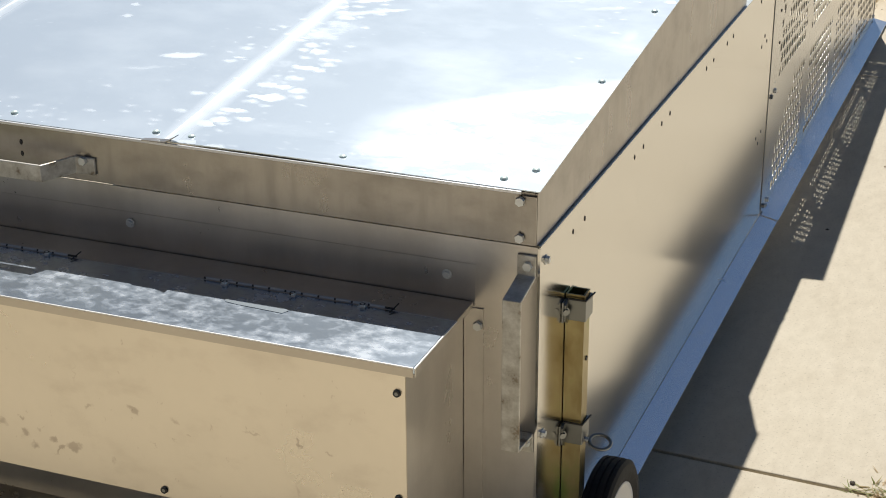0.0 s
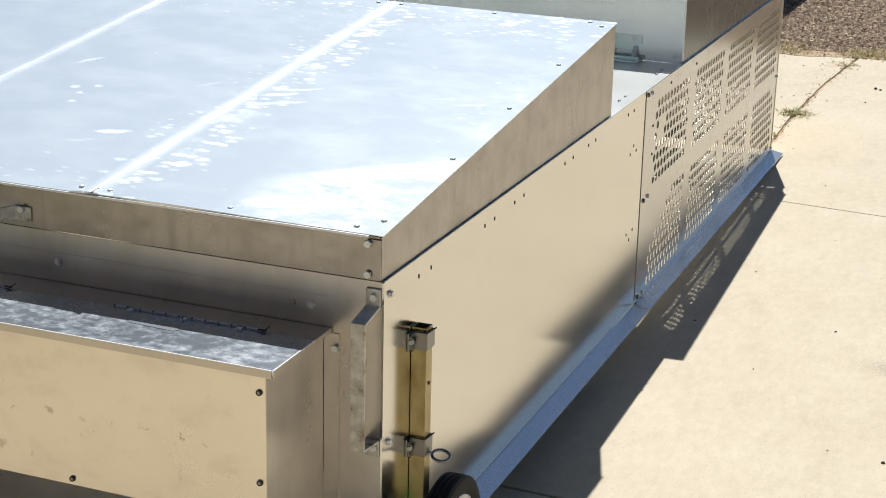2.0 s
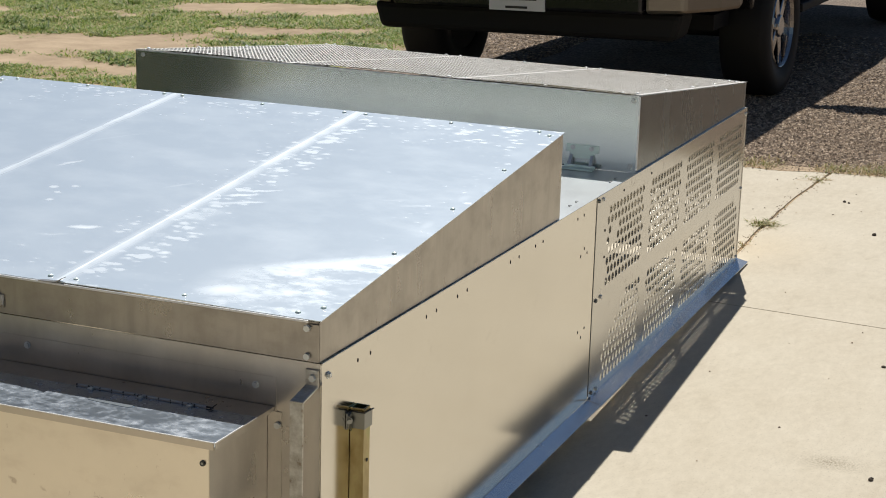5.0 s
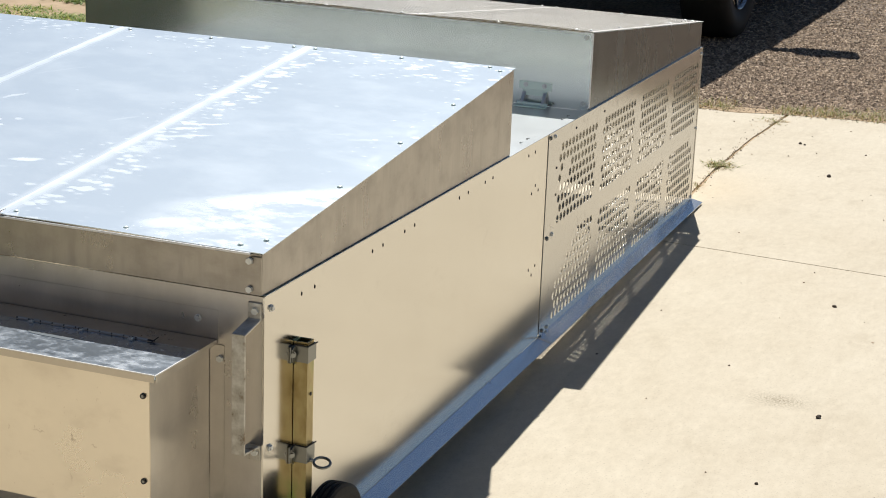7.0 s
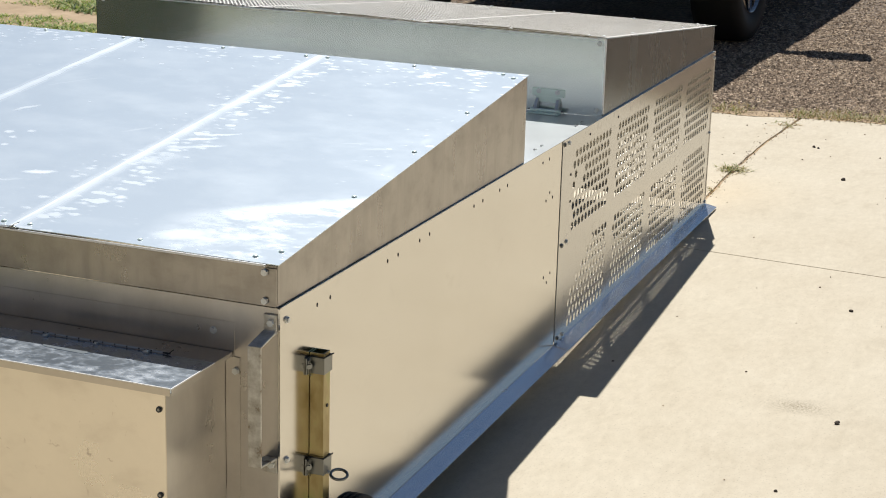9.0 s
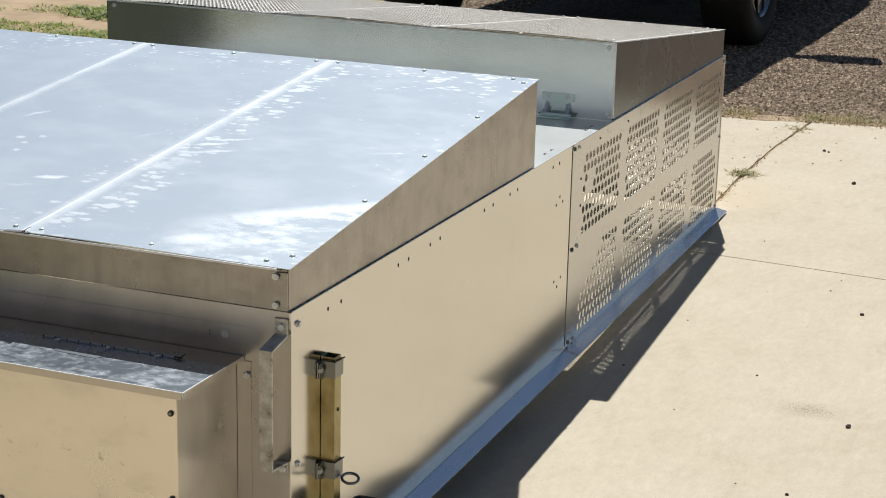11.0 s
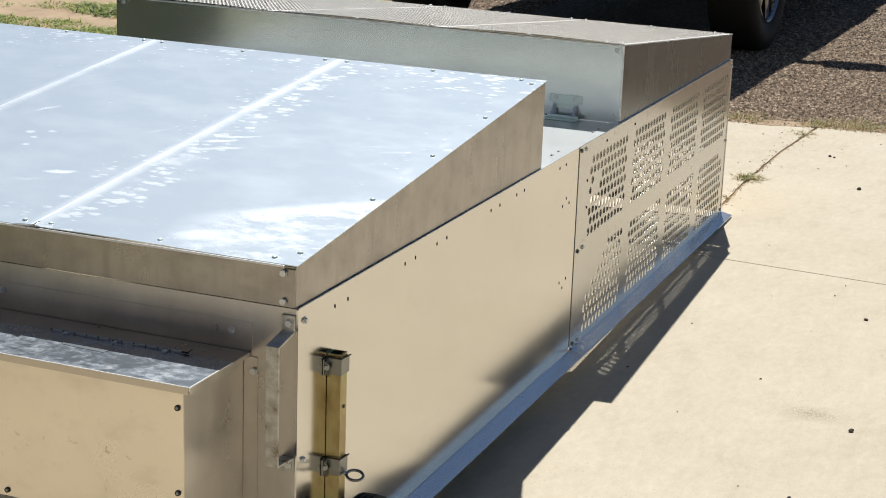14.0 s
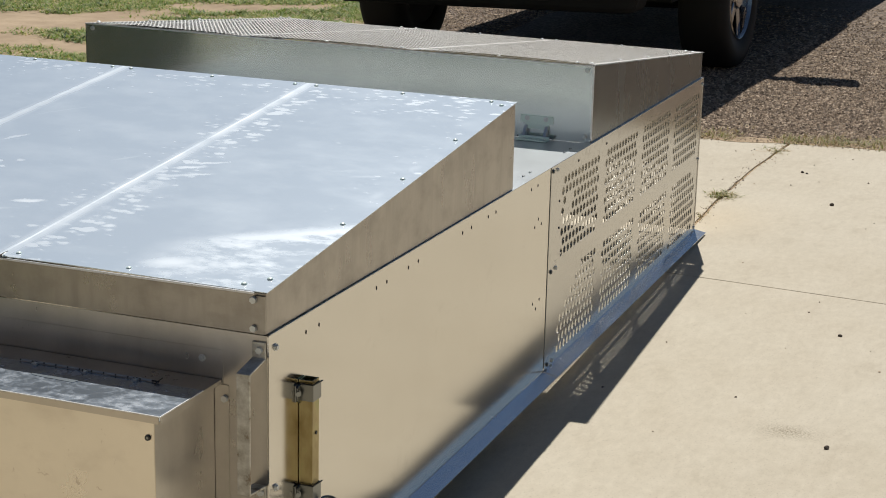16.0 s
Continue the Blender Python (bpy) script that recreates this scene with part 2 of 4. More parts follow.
def lip_stains(tree):
    """Brown weather stains: cloudy patches and faint runs down the sheet."""
    cloud = ramp(tree, noise_tex(tree, 15, 6, 0.68, (0.8, 0.8, 1.2), 81.0).outputs["Fac"], [(0.46, 0.0), (0.70, 0.8)]).outputs["Color"]
    runs = ramp(tree, noise_tex(tree, 9, 4, 0.6, (4.0, 4.0, 0.35), 83.0).outputs["Fac"], [(0.50, 0.0), (0.72, 0.55)]).outputs["Color"]
    specks = ramp(tree, noise_tex(tree, 120, 3, 0.6, None, 85.0).outputs["Fac"], [(0.68, 0.0), (0.76, 0.7)]).outputs["Color"]
    return math_node(tree, "MAXIMUM", math_node(tree, "MAXIMUM", cloud, runs), specks)


SIDE_AL = aluminium("side_aluminium", (0.70, 0.67, 0.61), 0.17, 0.02, 0.06, 0.04, 1.0)
PERF_AL = aluminium("perforated_aluminium", (0.585, 0.57, 0.54), 0.22, 0.02, 0.04, 0.15, 2.0)
FRONT_AL = aluminium("front_aluminium", (0.635, 0.60, 0.545), 0.29, 0.035, 0.22, 0.20, 3.0, (3.2, 3.2, 1.4), dust_colour=(0.36, 0.33, 0.28), dust_rough=0.42, film=0.13, marks=lip_stains)
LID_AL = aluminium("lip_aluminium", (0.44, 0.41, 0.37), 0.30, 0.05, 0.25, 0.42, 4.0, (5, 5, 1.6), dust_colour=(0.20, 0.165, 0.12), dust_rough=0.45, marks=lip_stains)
BOX_AL = aluminium("box_aluminium", (0.82, 0.742, 0.612), 0.31, 0.04, 0.16, 0.5, 5.0, dust_colour=(0.27, 0.16, 0.09), marks=box_marks)
EDGE_AL = aluminium("lid_edge_aluminium", (0.52, 0.47, 0.40), 0.28, 0.03, 0.2, 0.05, 21.0)
COVER_AL = aluminium("cover_aluminium", (0.78, 0.80, 0.77), 0.19, 0.03, 0.1, 0.04, 6.0, film=0.10)
# darker copy of the cover's sheet: its sides' dimness is put in the colour
COVER_SIDE = aluminium("cover_side_dimmed", (0.118, 0.138, 0.152), 0.25, 0.06, 0.30, 0.20, 12.0, (4, 4, 0.8), dust_colour=(0.30, 0.31, 0.30), dust_rough=0.40, marks=lip_stains)
SKIRT_AL = aluminium("skirt_aluminium", (0.90, 0.93, 0.96), 0.24, 0.03, 0.05, 0.1, 7.0, film=0.08)
TOP_AL = aluminium("roof_aluminium", (0.80, 0.89, 0.945), 0.222, 0.003, 0.02, 0.62, 8.0, dust_colour=(0.84, 0.85, 0.85), dust_rough=0.52, film=0.54, marks=roof_marks_glint)
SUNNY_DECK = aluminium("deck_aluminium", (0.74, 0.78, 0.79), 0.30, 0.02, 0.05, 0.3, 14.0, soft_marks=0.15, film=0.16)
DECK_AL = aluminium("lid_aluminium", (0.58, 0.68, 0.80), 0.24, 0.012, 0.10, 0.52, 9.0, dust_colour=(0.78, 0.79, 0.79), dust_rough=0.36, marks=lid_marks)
TAPE, t_, p_ = mat("clear_tape", (0.36, 0.41, 0.45), 0.30, 0.95)
MESH_AL = aluminium("top_perforated_aluminium", (0.86, 0.83, 0.77), 0.34, 0.03, 0.05, 0.2, 10.0, film=0.40)
ZINC, t_, p_ = mat("zinc_plated_steel", (0.70, 0.72, 0.71), 0.33, 0.55)
GALV, t_, p_ = mat("galvanised_strap", (0.50, 0.50, 0.47), 0.42, 0.2)
g_ = noise_tex(t_, 45, 5, 0.65)
t_.links.new(ramp(t_, g_.outputs["Fac"], [(0.32, (0.26, 0.20, 0.13)), (0.42, (0.52, 0.49, 0.41)), (0.7, (0.78, 0.76, 0.68))]).outputs["Color"], p_.inputs["Base Color"])
bump(t_, p_, g_.outputs["Fac"], 0.15)
YELLOW, t_, p_ = mat("yellow_zinc_tube", (0.48, 0.36, 0.13), 0.34, 0.9)
g_ = noise_tex(t_, 14, 4, 0.6, (1, 1, 0.5))
t_.links.new(ramp(t_, g_.outputs["Fac"], [(0.30, (0.10, 0.065, 0.03)), (0.42, (0.29, 0.225, 0.10)), (0.56, (0.41, 0.34, 0.17)), (0.70, (0.25, 0.33, 0.11))]).outputs["Color"], p_.inputs["Base Color"])
DARK, t_, p_ = mat("dark_steel", (0.05, 0.05, 0.05), 0.5, 0.6)
CLAMP, t_, p_ = mat("dull_zinc", (0.25, 0.255, 0.24), 0.36, 1.0)
PALE, t_, p_ = mat("pale_zinc", (0.74, 0.86, 0.80), 0.36, 0.2)
# whitened metal: the sun's glint on edges and bolts, put into the colour
GLINT_METAL, t_, p_ = mat("bright_glint_metal", (0.92, 0.92, 0.90), 0.34, 0.35)
HINGE, t_, p_ = mat("hinge_steel", (0.58, 0.56, 0.52), 0.45, 0.3)
RUBBER, t_, p_ = mat("black_rubber", (0.015, 0.015, 0.015), 0.70)
p_.inputs["Specular IOR Level"].default_value = 0.3
g_ = noise_tex(t_, 120, 3)
bump(t_, p_, g_.outputs["Fac"], 0.3)
WHITE, t_, p_ = mat("white_wheel_paint", (0.78, 0.77, 0.74), 0.4)
BLACK_PAINT, t_, p_ = mat("black_car_paint", (0.012, 0.012, 0.014), 0.18)
BLACK_PLASTIC, t_, p_ = mat("black_plastic", (0.012, 0.012, 0.012), 0.7)
p_.inputs["Specular IOR Level"].default_value = 0.25
CHROME, t_, p_ = mat("chrome", (0.40, 0.40, 0.41), 0.12, 1.0)
DULL, t_, p_ = mat("dull_bumper_metal", (0.20, 0.18, 0.155), 0.35, 1.0)
GLASS, t_, p_ = mat("dark_glass", (0.01, 0.012, 0.012), 0.05)
PLATE, t_, p_ = mat("plate_white", (0.7, 0.7, 0.68), 0.5)
LAMP, t_, p_ = mat("lamp_lens", (0.6, 0.6, 0.6), 0.1)
CONCRETE, t_, p_ = mat("concrete", (0.5, 0.45, 0.37), 0.85)
a_ = noise_tex(t_, 1.3, 6, 0.6)
b_ = noise_tex(t_, 48, 5, 0.7, (1, 0.5, 1))
m_ = noise_tex(t_, 11, 6, 0.70, (1, 0.45, 1), 9.0)
c_ = mix_colour(t_, 0.5, ramp(t_, a_.outputs["Fac"], [(0.28, (0.49, 0.41, 0.285)), (0.42, (0.58, 0.505, 0.375)), (0.55, (0.62, 0.55, 0.42)), (0.72, (0.67, 0.605, 0.47))]).outputs["Color"],
                ramp(t_, m_.outputs["Fac"], [(0.30, (0.47, 0.40, 0.285)), (0.44, (0.59, 0.52, 0.39)), (0.60, (0.65, 0.58, 0.445)), (0.75, (0.72, 0.65, 0.51))]).outputs["Color"])
c_ = mix_colour(t_, 0.26, c_, ramp(t_, b_.outputs["Fac"], [(0.3, (0.42, 0.36, 0.26)), (0.7, (0.72, 0.65, 0.51))]).outputs["Color"])
x_, y_, z_ = coords(t_)
w_ = math_node(t_, "MULTIPLY", near(t_, x_, 0.02, 0.30, 1.0), near(t_, y_, 3.42, 0.42, 0.75))
k_ = noise_tex(t_, 190, 3, 0.7, None, 4.0)
c_ = mix_colour(t_, math_node(t_, "MULTIPLY", w_, a_.outputs["Fac"]), c_, (0.60, 0.47, 0.29))
c_ = mix_colour(t_, ramp(t_, k_.outputs["Fac"], [(0.58, 0.0), (0.72, 0.65)]).outputs["Color"], c_, (0.30, 0.25, 0.18))
d_ = math_node(t_, "MULTIPLY", near(t_, x_, 0.63, 0.10, 1.6), near(t_, y_, 1.465, 0.06, 1.0))
c_ = mix_colour(t_, math_node(t_, "MULTIPLY", d_, ramp(t_, k_.outputs["Fac"], [(0.42, 0.0), (0.58, 0.7)]).outputs["Color"], True), c_, (0.30, 0.25, 0.17))
t_.links.new(c_, p_.inputs["Base Color"])
bump(t_, p_, b_.outputs["Fac"], 0.13, 0.002)
DIRT, t_, p_ = mat("dirt", (0.4, 0.28, 0.17), 0.95)
a_ = noise_tex(t_, 2.2, 6, 0.65)
t_.links.new(ramp(t_, a_.outputs["Fac"], [(0.3, (0.33, 0.235, 0.14)), (0.7, (0.55, 0.415, 0.265))]).outputs["Color"], p_.inputs["Base Color"])
bump(t_, p_, a_.outputs["Fac"], 0.6, 0.03)
GRAVEL, t_, p_ = mat("gravel", (0.2, 0.17, 0.145), 0.9)
v_ = node(t_, "ShaderNodeTexVoronoi", Scale=80.0)
t_.links.new(t_.nodes.new("ShaderNodeTexCoord").outputs["Object"], v_.inputs["Vector"])
a_ = noise_tex(t_, 1.5, 5)
s_ = ramp(t_, v_.outputs["Color"], [(0.1, (0.085, 0.061, 0.041)), (0.55, (0.19, 0.139, 0.095)), (0.95, (0.34, 0.255, 0.18))])
t_.links.new(mix_colour(t_, ramp(t_, a_.outputs["Fac"], [(0.45, 0.0), (0.75, 0.5)]).outputs["Color"], s_.outputs["Color"], (0.17, 0.13, 0.095)), p_.inputs["Base Color"])
bump(t_, p_, v_.outputs["Distance"], 0.35, 0.006)
STONE, t_, p_ = mat("gravel_stone", (0.2, 0.17, 0.15), 0.85)
o_ = t_.nodes.new("ShaderNodeNewGeometry")
t_.links.new(ramp(t_, o_.outputs["Random Per Island"], [(0.0, (0.10, 0.068, 0.043)), (0.5, (0.31, 0.226, 0.148)), (0.85, (0.50, 0.378, 0.255)), (1.0, (0.76, 0.60, 0.43))]).outputs["Color"], p_.inputs["Base Color"])

PEBBLE, t_, p_ = mat("pebble_stone", (0.10, 0.08, 0.06), 0.9)


def leaf(name, stops):
    """Thin blades: part of the light passes through."""
    m, t, p = mat(name, (0.1, 0.1, 0.05), 0.6)
    g = t.nodes.new("ShaderNodeNewGeometry")
    c = ramp(t, g.outputs["Random Per Island"], stops).outputs["Color"]
    t.links.new(c, p.inputs["Base Color"])
    tr = t.nodes.new("ShaderNodeBsdfTranslucent")
    t.links.new(c, tr.inputs["Color"])
    mx = t.nodes.new("ShaderNodeMixShader")
    mx.inputs[0].default_value = 0.45
    t.links.new(p.outputs[0], mx.inputs[1])
    t.links.new(tr.outputs[0], mx.inputs[2])
    t.links.new(mx.outputs[0], t.nodes["Material Output"].inputs["Surface"])
    return m


GRASS = leaf("grass", [(0.0, (0.12, 0.21, 0.03)), (0.45, (0.29, 0.41, 0.07)), (0.75, (0.52, 0.54, 0.17)), (1.0, (0.72, 0.59, 0.33))])
BROADLEAF = leaf("broad_leaf", [(0.0, (0.05, 0.09, 0.018)), (0.4, (0.15, 0.23, 0.04)), (0.8, (0.30, 0.38, 0.08)), (1.0, (0.52, 0.46, 0.21))])
WEED = leaf("green_weed", [(0.0, (0.14, 0.18, 0.045)), (0.4, (0.29, 0.32, 0.09)), (0.7, (0.45, 0.41, 0.17)), (1.0, (0.66, 0.53, 0.32))])
STRAW = leaf("dry_weed", [(0.0, (0.22, 0.26, 0.07)), (0.3, (0.40, 0.38, 0.15)), (0.55, (0.46, 0.35, 0.19)), (1.0, (0.66, 0.52, 0.32))])


# ---- helpers for meshes ----
racked = []


def rise(y):
    """How much the coop climbs for each metre away from its right side: more at the rear, where it is twisted."""
    return 0.0019 + 0.0030 * y


def racked_by(ob):
    while ob.parent:
        ob = ob.parent
    return ob in racked


def part(name, bm, material, parent, label="", bevel=0.0, smooth=False):
    """Links a bmesh as one mesh object under a thing or a part."""
    me = bpy.data.meshes.new(name)
    k = racked_by(parent)
    for v in bm.verts if k else ():
        v.co.z -= rise(v.co.y) * v.co.x
    bmesh.ops.recalc_face_normals(bm, faces=bm.faces)
    bm.to_mesh(me)
    bm.free()
    return part_mesh(name, me, material, parent, label, bevel, smooth)


def part_mesh(name, me, material, parent, label="", bevel=0.0, smooth=False):
    if not me.materials:
        me.materials.append(material)
    ob = new(name, me)
    ob.parent = parent
    if label:
        ob["label"] = label
    if smooth:
        me.polygons.foreach_set("use_smooth", [True] * len(me.polygons))
    if bevel:
        b = ob.modifiers.new("bevel", "BEVEL")
        b.width, b.segments, b.limit_method = bevel, 2, "ANGLE"
    return ob


def thing(name, m, label, category, group="", kind=""):
    ob = new(name)
    ob.matrix_world = m
    return tagged(ob, label, category, group, kind)


def add_box(bm, x0, x1, y0, y1, z0, z1):
    vs = [bm.verts.new((x, y, z)) for x in (x0, x1) for y in (y0, y1) for z in (z0, z1)]
    for f in ((0, 1, 3, 2), (4, 6, 7, 5), (0, 4, 5, 1), (2, 3, 7, 6), (0, 2, 6, 4), (1, 5, 7, 3)):
        bm.faces.new([vs[i] for i in f])
    return bm


def box(*a):
    return add_box(bmesh.new(), *a)


def add_prism(bm, poly, axis, lo, hi):
    """A polygon given in the two other axes, pushed along one axis."""
    def at(p, v):
        q = list(p)
        q.insert(axis, v)
        return bm.verts.new(q)
    a, b = [at(p, lo) for p in poly], [at(p, hi) for p in poly]
    bm.faces.new(a)
    bm.faces.new(b[::-1])
    for i in range(len(poly)):
        j = (i + 1) % len(poly)
        bm.faces.new((a[i], b[i], b[j], a[j]))
    return bm


def prism(*a):
    return add_prism(bmesh.new(), *a)


def add_cyl(bm, base, way, r, length, n=16, r2=None):
    m = Matrix.Translation(base) @ Vector(way).to_track_quat("Z", "Y").to_matrix().to_4x4() @ Matrix.Translation((0, 0, length / 2))
    bmesh.ops.create_cone(bm, cap_ends=True, segments=n, radius1=r, radius2=r if r2 is None else r2, depth=length, matrix=m)
    return bm


def cyl(*a, **k):
    return add_cyl(bmesh.new(), *a, **k)


def lathe(profile, n=40):
    """A ring of (radius, along) turned about the x axis."""
    bm = bmesh.new()
    rows = [[bm.verts.new((h, r * math.cos(2 * math.pi * i / n), r * math.sin(2 * math.pi * i / n))) for i in range(n)] for r, h in profile]
    for a, b in zip(rows, rows[1:] + rows[:1]):
        for i in range(n):
            j = (i + 1) % n
            bm.faces.new((a[i], a[j], b[j], b[i]))
    return bm


def bolt_mesh(name, r, h, washer, sides=6):
    bm = bmesh.new()
    if washer:
        add_cyl(bm, (0, 0, 0), (0, 0, 1), r * washer, h * 0.25, 14)
    add_cyl(bm, (0, 0, h * 0.2), (0, 0, 1), r, h * 0.8, sides, r * 0.88)
    n = len(bm.faces)
    if name == "pan_screw":
        add_cyl(bm, (0, 0, h * 0.95), (0, 0, 1), r * 0.5, h * 0.08, 6)
    me = bpy.data.meshes.new(name)
    bm.to_mesh(me)
    bm.free()
    me.materials.append(ZINC)
    me.materials.append(DARK)
    for f in me.polygons:
        f.material_index = int(f.index >= n)
    return me


HEX = bolt_mesh("hex_bolt", 0.0052, 0.0050, 1.3)
bm = lathe([(0.0, 0.0), (0.0056, 0.0), (0.0054, 0.0008), (0.0046, 0.0022), (0.0030, 0.0031), (0.0011, 0.0035), (0.0, 0.0036)], 14)
for v in bm.verts:
    v.co = Vector((v.co.y, v.co.z, v.co.x))
bmesh.ops.remove_doubles(bm, verts=bm.verts, dist=1e-5)
bmesh.ops.recalc_face_normals(bm, faces=bm.faces)
DOME = bpy.data.meshes.new("dome_bolt")
bm.to_mesh(DOME)
bm.free()
DOME.polygons.foreach_set("use_smooth", [True] * len(DOME.polygons))
DOME.materials.append(PALE)
# whiter copy of the dome bolt, with its sun glint in the colour
GLINT_DOME = DOME.copy()
GLINT_DOME.name = "glint_dome_bolt"
GLINT_DOME.materials[0] = GLINT_METAL
BIG_HEX = bolt_mesh("big_hex_bolt", 0.0068, 0.006, 0)
PAN = bolt_mesh("pan_screw", 0.0046, 0.0032, 0, 12)
SOCKET = bolt_mesh("pan_screw", 0.0052, 0.0034, 0, 14)
SOCKET.materials[0] = CLAMP
DULL_HEX = bolt_mesh("dull_hex_bolt", 0.0052, 0.0050, 1.3)
DULL_HEX.materials[0] = CLAMP
DARK_HOLE = bolt_mesh("slot", 0.0036, 0.0016, 0, 8)
DARK_HOLE.materials.clear()
DARK_HOLE.materials.append(DARK)


def bolt(me, place, way, parent, name="bolt"):
    ob = new(name, me)
    ob.parent = parent
    place = (place[0], place[1], place[2] - racked_by(parent) * rise(place[1]) * place[0])
    ob.matrix_local = Matrix.Translation(place) @ Vector(way).to_track_quat("Z", "Y").to_matrix().to_4x4() @ pose(0, 0, 0, 0, 0, random.uniform(0, 60))
    return ob


def perforated(name, size, blocks, pitch, row, r, n, place, closed=lambda b, i, j: False):
    """A sheet of that size with staggered round holes in its blocks; place turns (u, v) into a point."""
    us = sorted({0.0, size[0], *(u for b in blocks for u in (b[0], b[1]))})
    vs = sorted({0.0, size[1], *(v for b in blocks for v in (b[2], b[3]))})
    verts, faces = [], []

    def quad(u0, u1, v0, v1):
        if u1 - u0 < 1e-6 or v1 - v0 < 1e-6:
            return
        k = len(verts)
        verts.extend(place(u, v) for u, v in ((u0, v0), (u1, v0), (u1, v1), (u0, v1)))
        faces.append((k, k + 1, k + 2, k + 3))

    for u0, u1 in zip(us, us[1:]):
        for v0, v1 in zip(vs, vs[1:]):
            mu, mv = (u0 + u1) / 2, (v0 + v1) / 2
            if not any(b[0] < mu < b[1] and b[2] < mv < b[3] for b in blocks):
                quad(u0, u1, v0, v1)
    turn = 0.5 if n == 4 else 0.0
    ring = [(math.cos(2 * math.pi * (i + turn) / n), math.sin(2 * math.pi * (i + turn) / n)) for i in range(n)]
    for bi, (u0, u1, v0, v1) in enumerate(blocks):
        rows = int((v1 - v0) / row + 1e-6)
        h = (v1 - v0) / rows
        cols = int((u1 - u0) / pitch - 0.5 + 1e-6)
        for j in range(rows):
            a, va = u0 + (pitch / 2 if j % 2 else 0.0), v0 + j * h
            quad(u0, a, va, va + h)
            for i in range(cols):
                c0 = a + i * pitch
                if closed(bi, i, j):
                    quad(c0, c0 + pitch, va, va + h)
                    continue
                cu, cv, k = c0 + pitch / 2, va + h / 2, len(verts)
                for c, s in ring:
                    verts.append(place(cu + r * c, cv + r * s))
                for c, s in ring:
                    g = max(abs(c), abs(s))
                    verts.append(place(cu + c / g * pitch / 2, cv + s / g * h / 2))
                for q in range(n):
                    w = (q + 1) % n
                    faces.append((k + q, k + w, k + n + w, k + n + q))
            quad(a + cols * pitch, u1, va, va + h)
    me = bpy.data.meshes.new(name)
    me.from_pydata(verts, [], faces)
    return me


# ---- ground ----
ground = new("ground", bpy.data.meshes.new("ground"))
bm = bmesh.new()
bmesh.ops.create_grid(bm, x_segments=40, y_segments=40, size=600)
bm.to_mesh(ground.data)
bm.free()
ground.location.z = -0.03
ground.data.materials.append(DIRT)
tagged(ground, "bare tan dirt with sparse grass", "ground", kind="structure")

drive = new("driveway")
tagged(drive, "pale sunlit concrete driveway slabs with open joints", "driveway", kind="structure")
EDGE = 4.8246
# the joints across the drive (height at x = 0, slope, half its gap) and the two along it
ACROSS = [(-8.0, -0.05, 0.003), (-5.4, -0.05, 0.003), (-3.4, -0.06, 0.003), (-1.5, -0.07, 0.003), (0.599, -0.084, 0.0042), (2.7043, -0.164, 0.0016), (EDGE, 0.0, 0.0)]


def crack(y):
    """The line of the long joint; it wanders before the gravel."""
    d = max(0.0, y - 3.741)
    return -0.031 + 0.060 * d ** 1.6 + 0.010 * noise.noise((3.1, y * 7, 0)) * (y > 2.752)


for (a0, b0, g0), (a1, b1, g1) in zip(ACROSS, ACROSS[1:]):
    for x0, x1 in ((-2.1, None), (None, 2.9), (2.908, 6.2)):
        n = 26
        left, right = [], []
        for k in range(n + 1):
            q = k / n
            for side_list, x, off in ((left, x0, 0.0058 if a1 == EDGE else 0.0035), (right, x1, -0.0058 if a1 == EDGE else -0.0035)):
                xm = crack(a0 + (a1 - a0) * q) if x is None else x
                y0, y1 = a0 + b0 * xm + g0, a1 + b1 * xm - g1
                if a1 == EDGE:
                    y1 += 0.016 * noise.noise((xm * 2.2, 5, 1)) + 0.008 * noise.noise((xm * 9, 1, 1))
                y = y0 + (y1 - y0) * q
                rough = 0.004 * noise.noise((9.0 if off > 0 else 2.0, y * 14, 1)) if x is None and a1 == EDGE else 0.0
                side_list.append((xm + off + rough, y))
        far = []
        if a1 == EDGE:
            far = [(left[-1][0] + (right[-1][0] - left[-1][0]) * k / 60,) for k in range(1, 60)]
            far = [(x, EDGE + 0.016 * noise.noise((x * 2.2, 5, 1)) + 0.008 * noise.noise((x * 9, 1, 1))) for x, in far]
        part("slab", prism(left + far + right[::-1], 2, -0.1, 0.0), CONCRETE, drive, bevel=0.002)

part("joint_filler", box(-0.08, 0.12, 2.752, EDGE - 0.012, -0.05, -0.006), DIRT, drive)


def road_z(x, y):
    return -0.016 + 0.010 * noise.noise((x * 1.3, y * 1.3, 0)) + 0.008 * noise.noise((x * 3, y * 3, 2))


gravel = new("road", bpy.data.meshes.new("road"))
bm = bmesh.new()
bmesh.ops.create_grid(bm, x_segments=150, y_segments=150, size=1)
for v in bm.verts:
    v.co.x, v.co.y = 2.7 + 6.0 * v.co.x, EDGE - 0.03 + 6.06 + 6.06 * v.co.y
    v.co.z = road_z(v.co.x, v.co.y)
bm.to_mesh(gravel.data)
bm.free()
gravel.data.polygons.foreach_set("use_smooth", [True] * len(gravel.data.polygons))
gravel.data.materials.append(GRAVEL)
tagged(gravel, "brown crushed gravel road surface", "road", kind="structure")

